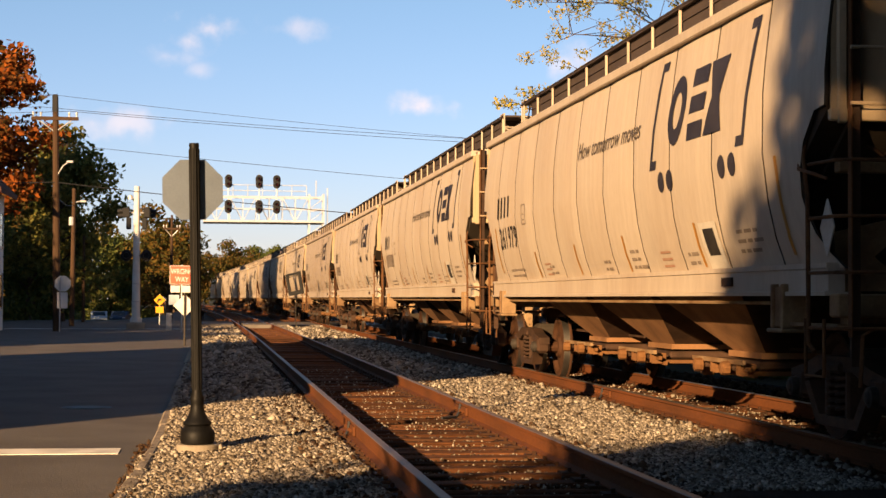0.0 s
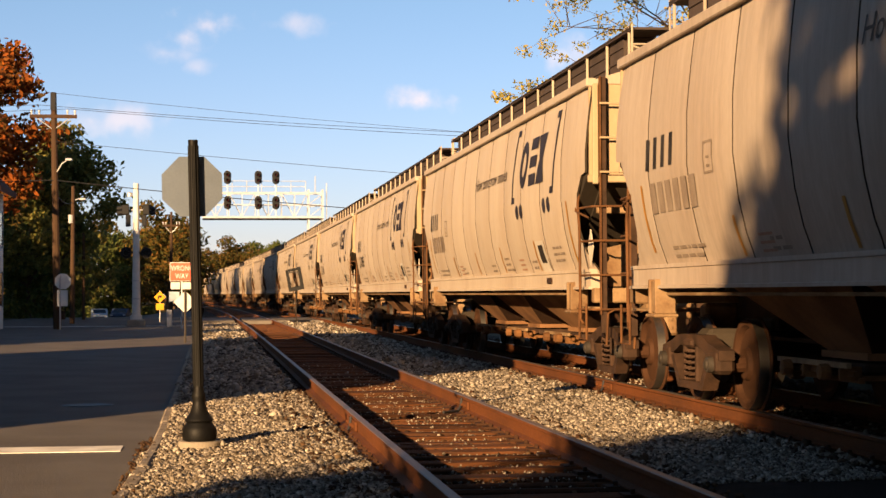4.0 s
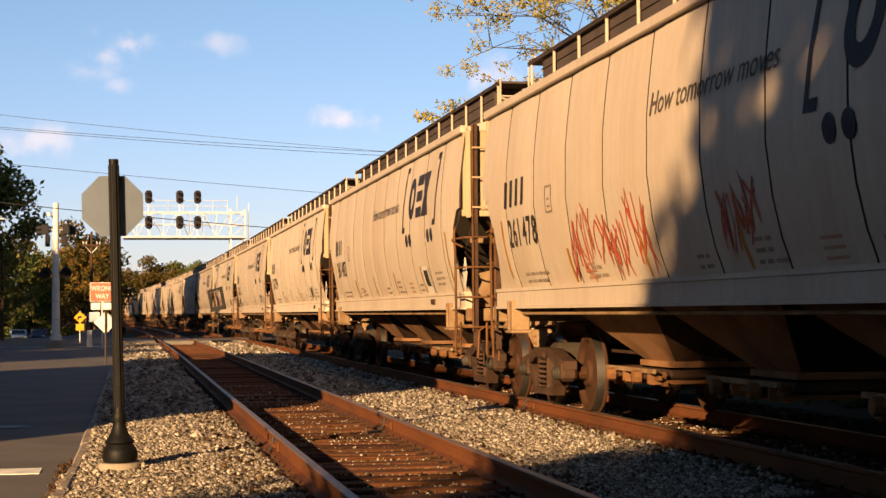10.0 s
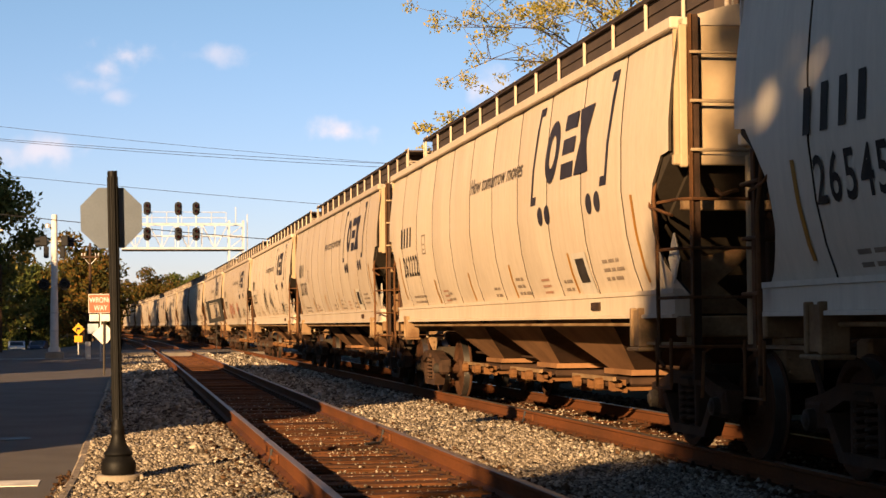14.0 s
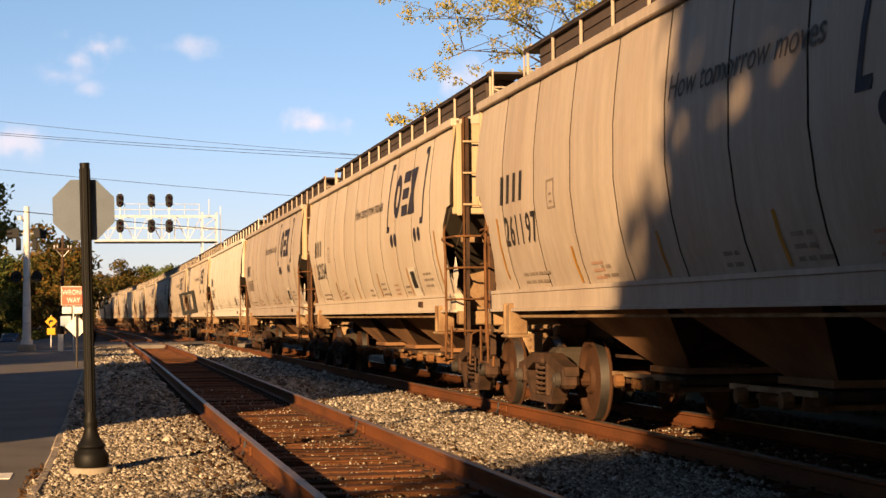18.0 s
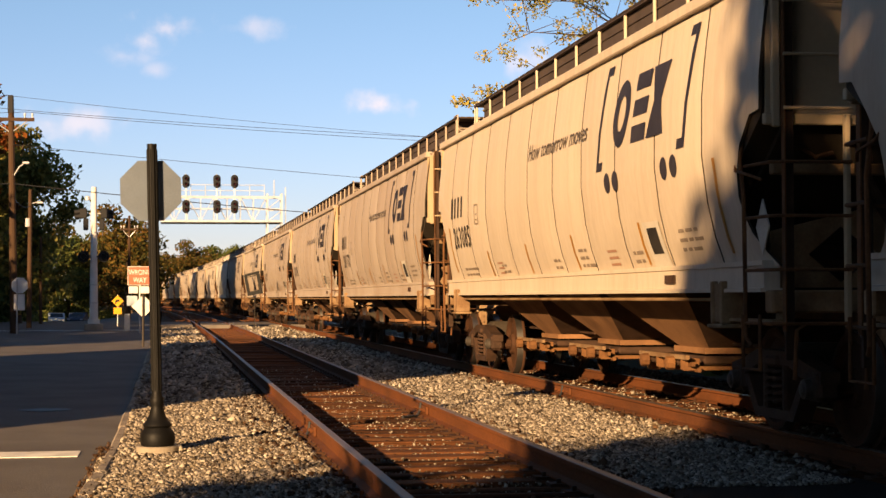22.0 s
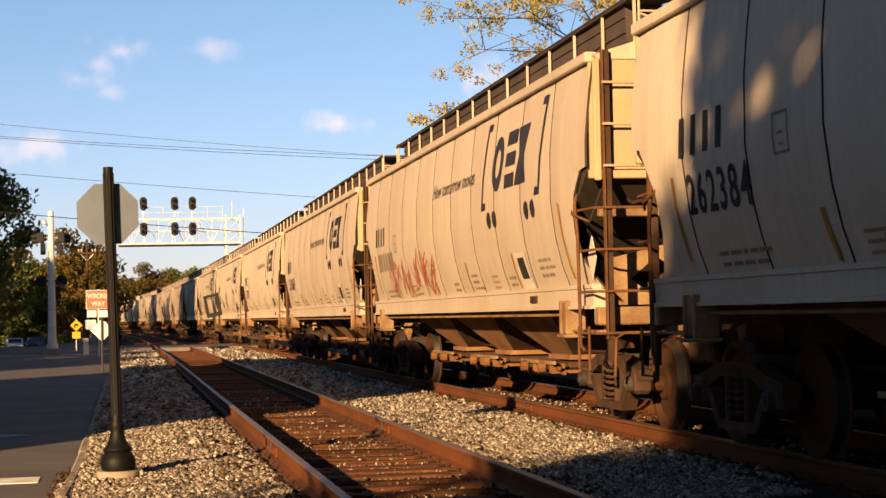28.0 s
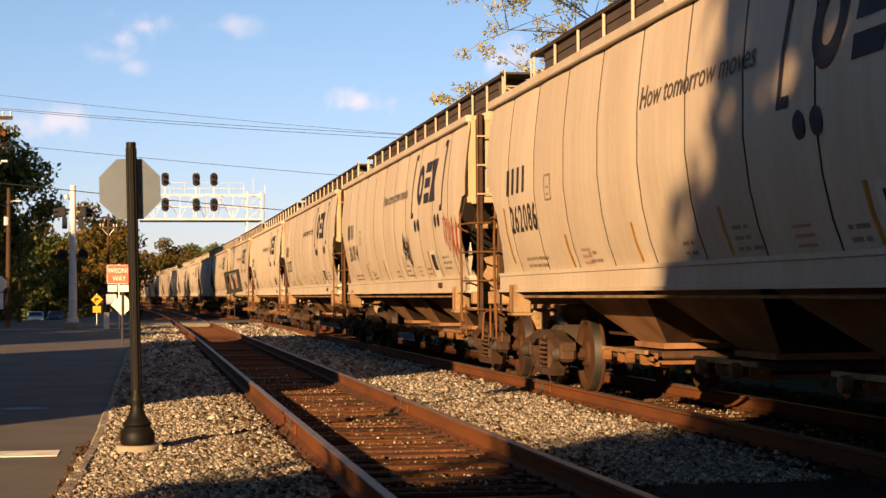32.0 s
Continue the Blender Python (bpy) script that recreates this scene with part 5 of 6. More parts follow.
def side_frame_mesh(far=False):
    s = Shape()
    at = lambda a, b, c: (c, a, b)
    t = 0.16
    top = [(-1.08, 0.50), (-1.08, 0.60), (-0.72, 0.66), (-0.42, 0.74), (0.42, 0.74), (0.72, 0.66), (1.08, 0.60), (1.08, 0.50), (0.62, 0.54), (0.36, 0.62), (-0.36, 0.62), (-0.62, 0.54)]
    low = [(-0.74, 0.50), (-0.63, 0.52), (-0.38, 0.25), (0.38, 0.25), (0.63, 0.52), (0.74, 0.50), (0.46, 0.17), (-0.46, 0.17)]
    s.prism(top, at, t)
    s.prism([(a, b) for a, b in low], at, t)
    for sy in (-1, 1):
        s.box((0, sy * 0.23 - 0.04, 0.24), (t, sy * 0.23 + 0.04, 0.66), bevel=0.02)
        s.box((-0.02, sy * AXLE_AT - 0.17, 0.36), (t + 0.02, sy * AXLE_AT + 0.17, 0.61), bevel=0.04)
    s.box((-0.03, -0.16, 0.60), (t + 0.02, 0.16, 0.70), bevel=0.03)
    if far:  # the far side's frame carries its caps and springs in one piece
        for sy in (-1, 1):
            s.lathe([(0.02, -0.10), (0.055, -0.08), (0.085, -0.02)], 10, "x", (0.05, sy * AXLE_AT, WHEEL_R))
        for k in (-0.095, 0.095):
            s.tube([(0.05, k, 0.29), (0.05, k, 0.60)], 0.08, 8)
    return s.mesh("side_frame", M_BOGIE)


MESH = {}


def shared(key, make):
    if key not in MESH:
        MESH[key] = make()
    return MESH[key]


def make_bogie(car, y):
    bolster = Shape().box((-1.0, -0.22, 0.52), (1.0, 0.22, 0.80), bevel=0.05).box((-0.35, -0.35, 0.78), (0.35, 0.35, 0.92), bevel=0.04)
    for sy in (-1, 1):
        bolster.box((-0.85, sy * 0.52 - 0.05, 0.36), (0.85, sy * 0.52 + 0.05, 0.46))
        for sx in (-1, 1):
            bolster.box((sx * 0.66, sy * 0.34, 0.34), (sx * 0.82, sy * 0.44, 0.62), bevel=0.02)
    # bolster in near-black: the shade behind the side frame, put into its colour
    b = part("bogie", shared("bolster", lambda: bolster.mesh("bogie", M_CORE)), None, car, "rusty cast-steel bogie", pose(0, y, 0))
    for sx in (-1, 1):
        part("side_frame", shared(("side_frame", sx), lambda: side_frame_mesh(sx > 0)), None, b, "", pose(-1.14, 0, 0) if sx < 0 else pose(1.14, 0, 0, 0, 0, 180))
        if sx > 0:
            continue
        for sy in (-1, 1):
            part("bearing_cap", shared("cap", lambda: Shape().lathe([(0.02, -0.05), (0.045, -0.045), (0.055, -0.03), (0.08, -0.025), (0.085, 0.03)], 14, "x").mesh("bearing_cap", M_CAP, smooth=True)), None, b,
                 "worn steel bearing cap", pose(sx * 1.19, sy * AXLE_AT, WHEEL_R, 0, 0, 0 if sx < 0 else 180))
        for k in (-0.095, 0.095):
            part("spring", shared("spring", lambda: helix(0.075, 0.30, 5, 0.018).mesh("spring", M_BOGIE, smooth=True)), None, b, "", pose(sx * 1.09, k, 0.29))
    sets = []
    for sy in (-1, 1):
        w = part("wheelset", shared("wheelset", wheelset_mesh), None, b, "steel wheelset with polished treads", pose(0, sy * AXLE_AT, WHEEL_R))
        sets.append(w)
    return b


def hopper_bay(y, half_top=1.55, half_low=0.5):
    """A funnel under the body: long slopes, inset sides."""
    s = Shape()
    zt, zb, xt, xb = 1.24, 0.66, 1.30, 0.72
    top = [(-xt, y - half_top, zt), (xt, y - half_top, zt), (xt, y + half_top, zt), (-xt, y + half_top, zt)]
    low = [(-xb, y - half_low, zb), (xb, y - half_low, zb), (xb, y + half_low, zb), (-xb, y + half_low, zb)]
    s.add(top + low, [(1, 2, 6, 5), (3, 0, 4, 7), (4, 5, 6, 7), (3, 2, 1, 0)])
    # end slopes get the darker slot: their shade is painted in
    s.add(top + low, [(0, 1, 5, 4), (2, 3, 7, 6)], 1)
    s.box((-xb - 0.06, y - half_low - 0.05, zb - 0.05), (xb + 0.06, y + half_low + 0.05, zb + 0.01))
    return s


def outlet_gate(y):
    """Sliding gate under a funnel: a dark pan between thin rails, cross shafts and capstans."""
    s = Shape()
    s.box((-0.80, y - 0.56, 0.50), (0.80, y + 0.56, 0.585), 1, bevel=0.02)
    for x, z, half in ((-1.06, 0.585, 0.86), (-0.98, 0.515, 0.80), (-0.90, 0.455, 0.74), (1.03, 0.57, 0.86)):
        # near outer rail in paler paint: its sunlit edge is put into the colour
        s.box((x - 0.02, y - half, z - 0.022), (x + 0.02, y + half, z + 0.022), 2 if x == -1.06 else 0)
    for k in (-0.66, -0.22, 0.22, 0.66):
        s.box((-1.05, y + k - 0.022, 0.45), (1.02, y + k + 0.022, 0.49))
        s.box((-1.07, y + k - 0.016, 0.46), (-0.88, y + k + 0.016, 0.57))
    for k in (-0.44, 0.5):
        s.tube([(-1.14, y + k, 0.52), (1.12, y + k, 0.52)], 0.03, 8, 1)
        s.lathe([(0.03, -1.17), (0.065, -1.16), (0.07, -1.12), (0.07, -1.08), (0.04, -1.06)], 8, "x", (0, y + k, 0.52))
    s.box((-1.0, y + 0.72, 0.40), (-0.86, y + 0.84, 0.53), bevel=0.02)
    return s


RUNG_Z = [0.98 + 0.415 * i for i in range(7)]


def corner_ladder(car, sy):
    """The ladder round a car's corner: rungs on the end, four more on the side below the sheet, one shared stile."""
    y0 = sy * (HALF + 0.04)
    # second box: a dark strip painted as the shadow beside the angle
    stile = lambda: (Shape().box((-1.482, y0 - sy * 0.01, 0.92), (-1.47, y0 + sy * 0.06, 3.80), 0)
                     .box((-1.47, y0 - sy * 0.01, 0.70), (-1.40, y0 + sy * 0.03, 3.80), 1).mesh("corner_stile", M_RUST, M_BOGIE))
    lad = part("ladder", shared(("corner_stile", sy), stile), None, car, "cream and rust corner ladder")
    inner = lambda: Shape().box((-0.99, y0, 0.95), (-0.945, y0 + sy * 0.06, 2.60), 0, 0.008).mesh("inner_stile", M_END)
    part("inner_stile", shared(("inner_stile", sy), inner), None, lad)
    e = sy * (HALF - 0.43)
    side = lambda: Shape().tube([(-1.615, sy * (HALF - 0.50), 2.42), (-1.63, sy * (HALF - 0.52), 2.28), (-1.63, e, 1.98), (-1.62, e, 0.86), (-1.60, sy * (HALF - 0.36), 0.80)], 0.018, 6).mesh("side_stile", M_RUST)
    part("side_stile", shared(("side_stile", sy), side), None, lad)
    if sy > 0:  # the leading end faces away down the line: its rungs stay one part
        s = Shape()
        for z in RUNG_Z:
            s.tube([(-1.49, y0 + sy * 0.07, z), (-0.94, y0 + sy * 0.07, z)], 0.0145, 6)
            if z < 2.4:
                s.tube([(-1.62, e - sy * 0.01, z), (-1.58, y0, z), (-1.48, y0 + sy * 0.07, z)], 0.0145, 6)
        tagged(part("rungs", shared("front_rungs", lambda: s.mesh("rungs", M_RUST)), None, lad), kind="stuff")
        return
    for i, z in enumerate(RUNG_Z):
        paint = M_END if z > 2.6 else M_RUST
        rung = lambda: Shape().tube([(-1.49, y0 + sy * 0.07, 0), (-0.94, y0 + sy * 0.07, 0)], 0.0145, 6).mesh("rung", paint)
        part("rung", shared(("end_rung", sy, paint.name), rung), None, lad, "", pose(0, 0, z))
        if z < 2.4:
            rung = lambda: Shape().tube([(-1.62, e - sy * 0.01, 0), (-1.58, y0, 0), (-1.48, y0 + sy * 0.07, 0)], 0.0145, 6).mesh("rung", M_RUST)
            part("rung", shared(("side_rung", sy), rung), None, lad, "", pose(0, 0, z))


def make_hopper_car(paint, tag, logo=True):
    car = thing("hopper_car", tag, "hopper car", group="hopper cars of the train")
    # inner tank behind the sheets, with sloping floors at both ends
    s = Shape()
    zs = [1.26, 1.45, 1.7, 2.0, 2.3, 2.6, 2.9, 3.3, 3.74]
    lim = lambda z: HALF - 0.06 if z >= 2.6 else 5.7 + (HALF - 0.06 - 5.7) * (z - 1.26) / (2.6 - 1.26)
    v = []
    for z in zs:
        w, y = side_w(z) - 0.035, lim(z)
        v += [(-w, -y, z), (w, -y, z), (w, y, z), (-w, y, z)]
    f = [(3, 2, 1, 0), tuple(range(len(v) - 4, len(v)))]
    for j in range(len(zs) - 1):
        f += [(4 * j + i, 4 * j + (i + 1) % 4, 4 * j + 4 + (i + 1) % 4, 4 * j + 4 + i) for i in range(4)]
    part("tank", shared("tank", lambda: s.add(v, f).mesh("tank", M_CORE)), None, car, "near-black inner tank behind the sheets")
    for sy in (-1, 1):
        # near-black colour stands in for the shade under the sloping floor
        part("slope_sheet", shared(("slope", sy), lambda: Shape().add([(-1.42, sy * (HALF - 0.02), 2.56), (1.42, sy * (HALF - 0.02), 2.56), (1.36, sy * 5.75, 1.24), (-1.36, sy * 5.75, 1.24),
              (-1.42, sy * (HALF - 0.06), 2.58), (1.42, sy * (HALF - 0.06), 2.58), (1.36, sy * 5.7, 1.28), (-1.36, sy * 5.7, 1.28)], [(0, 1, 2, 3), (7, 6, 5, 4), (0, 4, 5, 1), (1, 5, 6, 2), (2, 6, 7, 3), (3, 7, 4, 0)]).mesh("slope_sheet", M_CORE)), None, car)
    # side sheets
    for i in range(N_PANEL):
        kind = -1 if i == 0 else (1 if i == N_PANEL - 1 else 0)
        part("side_panel", shared(("panel", kind, paint.name), lambda: side_panel_shape(kind).mesh("side_panel", paint, M_CORE, smooth=True)), None, car, "", pose(0, -HALF + PANEL * (i + 0.5), 0))

    def far_side():
        v = [(side_w(z), sy * (HALF - (0.6 if z < 2.5 else 0)), z) for z in (1.43, 1.7, 2.0, 2.45, 2.6, 2.9, 3.3, 3.7) for sy in (-1, 1)]
        f = [(2 * j, 2 * j + 1, 2 * j + 3, 2 * j + 2) for j in range(7)]
        n = len(v)
        v += [(x - 0.025, y, z) for x, y, z in v]
        return Shape().add(v, f + [tuple(i + n for i in q) for q in f]).mesh("far_side", paint, smooth=True)
    part("far_side", shared(("far", paint.name), far_side), None, car)

    def chord():
        s = Shape()
        for sx in (-1, 1):
            s.box((sx * 1.50, -HALF, 3.685), (sx * 1.625, HALF, 3.79), bevel=0.012)
        return s.mesh("top_chord", paint)
    part("top_chord", shared(("chord", paint.name), chord), None, car)

    def sill(sx):
        prof = [(1.36, 1.225), (1.56, 1.225), (1.56, 1.255), (1.53, 1.26), (1.53, 1.43), (1.545, 1.435), (1.545, 1.475), (1.45, 1.475), (1.40, 1.44), (1.40, 1.255), (1.36, 1.255)]
        return Shape().prism([(sx * a, b) for a, b in prof], lambda a, b, c: (a, -HALF + 0.25 + c, b), 2 * HALF - 0.5).mesh("side_sill", paint)
    for sx in (-1, 1):
        part("side_sill", shared(("sill", paint.name, sx), lambda: sill(sx)), None, car)
    pad = shared("pad", lambda: Shape().box((-0.11, -0.15, 0), (0.11, -0.09, 0.36), bevel=0.01).box((-0.11, 0.09, 0), (0.11, 0.15, 0.36), bevel=0.01).box((-0.09, -0.14, 0.02), (0.06, 0.14, 0.34)).box((-0.13, -0.19, -0.035), (0.13, 0.19, 0.0), bevel=0.01).mesh("jacking_pad", M_END_RUSTY))
    for sx in (-1, 1):
        for sy in (-1, 1):
            part("jacking_pad", pad, None, car, "rust-stained jacking pad", pose(sx * 1.475, sy * 6.74, 0.96))

    def end_sheet(sy):
        w = side_w(3.3)
        s = Shape().box((-w + 0.02, sy * (HALF - 0.05), 2.60), (w - 0.02, sy * (HALF - 0.02), 3.74))
        s.prism([(-w, 3.74), (-0.8, 3.96), (0.8, 3.96), (w, 3.74)], lambda a, b, c: (a, sy * (HALF - 0.05) + c * sy, b), 0.03)
        s.box((-w, sy * (HALF - 0.05), 2.52), (w, sy * (HALF + 0.02), 2.61), bevel=0.01)
        return s.mesh("end_sheet", M_END if paint is not M_WHITE_CAR else paint)
    for sy in (-1, 1):
        part("end_sheet", shared(("end", sy, paint is M_WHITE_CAR), lambda: end_sheet(sy)), None, car, "cream-painted end sheet")
        for x in (-1.52, 0.015, 1.52):
            part("end_post", shared("end_post", lambda: Shape().box((-0.035, -0.025, 0), (0.035, 0.025, 1.22), bevel=0.01).mesh("end_post", M_END)), None, car, "", pose(x, sy * (HALF + 0.01), 2.5))

    def roof():
        s = Shape()
        xs = [(-1.55, 3.76), (-1.1, 3.90), (-0.5, 3.98), (0.5, 3.98), (1.1, 3.90), (1.55, 3.76)]
        s.prism(xs + [(1.55, 3.72), (-1.55, 3.72)], lambda a, b, c: (a, -HALF + c, b), 2 * HALF)
        return s.mesh("roof", paint)
    part("roof", shared(("roof", paint.name), roof), None, car)

    def trough():
        s = Shape().prism([(-0.98, 3.88), (-0.99, 4.39), (0.99, 4.39), (0.98, 3.88)], lambda a, b, c: (a, -7.35 + c, b), 14.7)
        for k in range(13):
            s.box((-0.84, -7.2 + k * 1.2 - 0.02, 4.30), (0.84, -7.2 + k * 1.2 + 0.02, 4.38))
        s.box((-1.005, -7.35, 4.10), (-0.90, 7.35, 4.118)).box((-1.005, -7.35, 4.26), (-0.86, 7.35, 4.275))
        return s.mesh("trough_hatch", M_HATCH)
    part("trough_hatch", shared("trough", trough), None, car, "dark continuous roof hatch")

    def board():
        s = Shape()
        for sx in (-1, 1):
            s.box((sx * 0.58, -7.95, 4.40), (sx * 1.05, 7.95, 4.43))
            s.box((sx * 1.035, -7.95, 4.39), (sx * 1.05, 7.95, 4.435))
        for sy in (-1, 1):
            for k in range(6):
                s.box((-1.0, sy * (7.45 + k * 0.1), 4.40), (1.0, sy * (7.47 + k * 0.1), 4.43))
        return s.mesh("running_board", M_HATCH)
    part("running_board", shared("board", board), None, car, "dark grating walkway")
    post = shared(("post", paint.name), lambda: Shape().box((-0.012, -0.018, 0), (0.02, 0.018, 0.60), bevel=0.006).mesh("board_post", paint))
    for k in range(14):
        part("board_post", post, None, car, "", pose(-1.03, -7.8 + k * 1.2, 3.85))

    def rail_loop(sy):
        s = Shape()
        if sy:
            s.tube([(-1.03, sy * 7.97, 3.90), (-1.03, sy * 7.97, 4.46), (-1.03, sy * 7.6, 4.46), (-1.03, sy * 7.6, 4.42)], 0.013, 5)
            s.tube([(-1.03, sy * 7.97, 4.22), (1.03, sy * 7.97, 4.22)], 0.011, 5)
            s.tube([(-1.03, sy * 7.97, 4.20), (-0.3, sy * 7.97, 3.95)], 0.011, 5)
        return s.mesh("roof_handrail", paint)
    for sy in (-1, 1):
        part("roof_handrail", shared(("loop", paint.name, sy), lambda: rail_loop(sy)), None, car)

    # ends: posts, platforms, ladders, couplers
    for sy in (-1, 1):
        def end_frame():
            s = Shape()
            for x in (-0.62, 0.55):
                s.box((x, sy * 7.55, 1.2), (x + 0.07, sy * 7.64, 2.55), bevel=0.01)
            s.box((-0.32, sy * 6.4, 0.78), (0.32, sy * 8.0, 1.16), bevel=0.03)
            s.tube([(-1.0, sy * 6.95, 1.45), (-0.35, sy * 6.95, 1.45)], 0.17, 12)
            s.tube([(-0.62, sy * 7.62, 2.15), (-0.05, sy * 7.58, 1.28)], 0.05, 6)
            s.tube([(0.62, sy * 7.62, 2.15), (0.1, sy * 7.58, 1.28)], 0.05, 6)
            s.tube([(-1.3, sy * 7.7, 2.45), (-1.05, sy * 7.66, 2.30), (-0.9, sy * 7.66, 2.34)], 0.022, 6)
            # dark steel for the struts imitates the shade of the recess
            return s.mesh("end_frame", M_BOGIE)
        part("end_frame", shared(("end_frame", sy), end_frame), None, car, "dark rusty end frame, shade of the recess in its colour")

        def bulkhead():
            # upright web under the slope sheet, pierced by two lozenge openings
            half = [(1.34, 1.26), (0.30, 1.26), (0.30, 1.96), (1.34, 1.72), (0.74, 1.30), (0.42, 1.53), (0.74, 1.76), (1.02, 1.53)]
            tris = [(0, 1, 4), (1, 5, 4), (1, 2, 5), (2, 6, 5), (2, 3, 6), (3, 7, 6), (3, 0, 7), (0, 4, 7)]
            v = [(k * a, sy * d, b) for d in (7.40, 7.43) for k in (-1, 1) for a, b in half]
            f = [tuple(i + o for i in q) for o in (0, 8, 16, 24) for q in tris]
            f += [(1, 9, 10, 2), (17, 25, 26, 18), (1, 9, 25, 17), (2, 10, 26, 18)]
            for o in (0, 8):
                f += [(a + o, b + o, b + o + 16, a + o + 16) for a, b in ((0, 1), (2, 3), (3, 0), (4, 5), (5, 6), (6, 7), (7, 4))]
            s = Shape().add(v, f)
            return s.mesh("bulkhead", M_END_RUSTY)
        part("bulkhead", shared(("bulkhead", sy), bulkhead), None, car, "rust-stained cream web plate with openings")

        def end_beam():
            return Shape().box((-1.42, sy * 7.62, 2.16), (1.42, sy * 7.72, 2.25), bevel=0.01).mesh("cross_beam", M_END_RUSTY)
        part("cross_beam", shared(("end_beam", sy), end_beam), None, car, "rust-stained cream cross beam")

        def end_sill():
            s = Shape().box((-1.52, sy * 7.78, 1.06), (1.52, sy * 7.96, 1.24), bevel=0.015)
            s.box((-1.52, sy * 6.9, 0.985), (-1.36, sy * 7.96, 1.01)).box((1.36, sy * 6.9, 0.985), (1.52, sy * 7.96, 1.01))
            s.box((-1.40, sy * 7.70, 1.01), (-1.36, sy * 7.96, 1.06)).box((1.36, sy * 7.70, 1.01), (1.40, sy * 7.96, 1.06))
            return s.mesh("end_sill", M_END_RUSTY)
        part("end_sill", shared(("end_sill", sy), end_sill), None, car, "rust-stained cream end sill")

        def striker():
            s = Shape().box((-0.19, sy * 7.84, 0.66), (0.19, sy * 8.10, 1.05), bevel=0.03)
            for z in (0.76, 0.86, 0.96):
                s.tube([(-0.12, sy * 8.08, z), (-0.12, sy * 8.125, z)], 0.02, 6)
            return s.mesh("striker", M_END_RUSTY)
        for x in (-0.49, 0.49):
            part("striker", shared(("striker", sy), striker), None, car, "bolted cream striker casting", pose(x, 0, 0))

        def lever():
            s = Shape().tube([(-1.42, sy * 8.16, 0.55), (-1.40, sy * 8.16, 0.93), (-1.32, sy * 8.16, 0.98), (-0.2, sy * 8.2, 0.98), (-0.1, sy * 8.4, 1.02)], 0.016, 6)
            s.tube([(1.42, sy * 8.16, 0.55), (1.40, sy * 8.16, 0.93), (1.32, sy * 8.16, 0.98), (0.2, sy * 8.2, 0.98)], 0.016, 6)
            return s.mesh("uncoupling_lever", M_RUST)
        part("uncoupling_lever", shared(("lever", sy), lever), None, car, "rusty uncoupling lever")

        def coupler():
            s = Shape().box((-0.10, sy * 8.15, 0.80), (0.10, sy * 8.62, 0.98), bevel=0.02)
            s.box((-0.22, sy * 8.56, 0.72), (0.16, sy * 8.86, 1.04), bevel=0.06)
            s.tube([(-0.4, sy * 8.1, 0.85), (-0.45, sy * 8.4, 0.55), (-0.4, sy * 8.8, 0.6)], 0.03, 6)
            return s.mesh("coupler", M_BOGIE)
        part("coupler", shared(("coupler", sy), coupler), None, car)
        corner_ladder(car, sy)

        def grab():
            s = Shape().tube([(-1.62, sy * 7.95, 1.05), (-1.62, sy * 7.95, 0.62), (-1.62, sy * 7.55, 0.62), (-1.62, sy * 7.55, 1.05)], 0.015, 6)
            return s.mesh("stirrup", M_RUST)
        part("stirrup", shared(("stirrup", sy), grab), None, car)
        part("grab_iron", shared(("grab_iron", sy), lambda: Shape().tube([(-1.58, sy * 7.3, 2.35), (-1.64, sy * 7.45, 2.2), (-1.64, sy * 7.75, 2.15), (-1.58, sy * 7.9, 2.1)], 0.014, 6).mesh("grab_iron", M_RUST)), None, car)

        def placard():
            s = Shape().prism([(-0.19, 0), (0, -0.2), (0.19, 0), (0, 0.2)], lambda a, b, c: (-1.52 + c, sy * 7.74 + a * 0.8, 1.74 + b * 1.1), 0.012)
            return s.mesh("placard", M_PLACARD)
        if sy < 0:
            part("placard", shared(("placard", sy), placard), None, car, "white diamond placard")
    part("brake_wheel", shared("brake_wheel", lambda: Shape().tube([(0.25 * math.cos(a * math.pi / 8), 0, 0.25 * math.sin(a * math.pi / 8)) for a in range(17)], 0.018, 6)
         .tube([(-0.24, 0, 0), (0.24, 0, 0)], 0.014, 5).tube([(0, 0, -0.24), (0, 0, 0.24)], 0.014, 5).tube([(0, 0, 0), (0, 0.2, 0)], 0.03, 6).mesh("brake_wheel", M_RUST)), None, car, "", pose(0.2, -HALF - 0.16, 2.2))
    # funnels and gates
    for y in (-3.35, 0.0, 3.35):
        part("hopper_bay", shared("bay", lambda: hopper_bay(0).mesh("hopper_bay", M_HOPPER, M_BOGIE)), None, car, "dusty sloped discharge funnel, end slopes darkened as in shade", pose(0, y, 0))
        part("outlet_gate", shared("gate", lambda: outlet_gate(0).mesh("outlet_gate", M_GATE, M_BOGIE, M_END_RUSTY)), None, car, "rusty outlet gate", pose(0, y, 0))

    def gear():
        s = Shape().box((-0.28, -6.4, 0.98), (0.28, 6.4, 1.24))
        s.tube([(0.9, -1.0, 1.0), (0.9, 0.4, 1.0)], 0.16, 10)
        s.tube([(-0.55, -6.5, 0.72), (-0.45, -2.0, 0.70)], 0.02, 5)
        s.tube([(-0.55, 6.5, 0.72), (-0.45, 2.0, 0.70)], 0.02, 5)
        return s.mesh("centre_sill", M_BOGIE)
    part("centre_sill", shared("gear", gear), None, car)
    part("train_pipe", shared("pipe", lambda: Shape().tube([(-1.46, -6.55, 1.165), (-1.46, 6.55, 1.165)], 0.017, 6).mesh("train_pipe", M_END_RUSTY)), None, car, "thin rusty pipe below the sill")
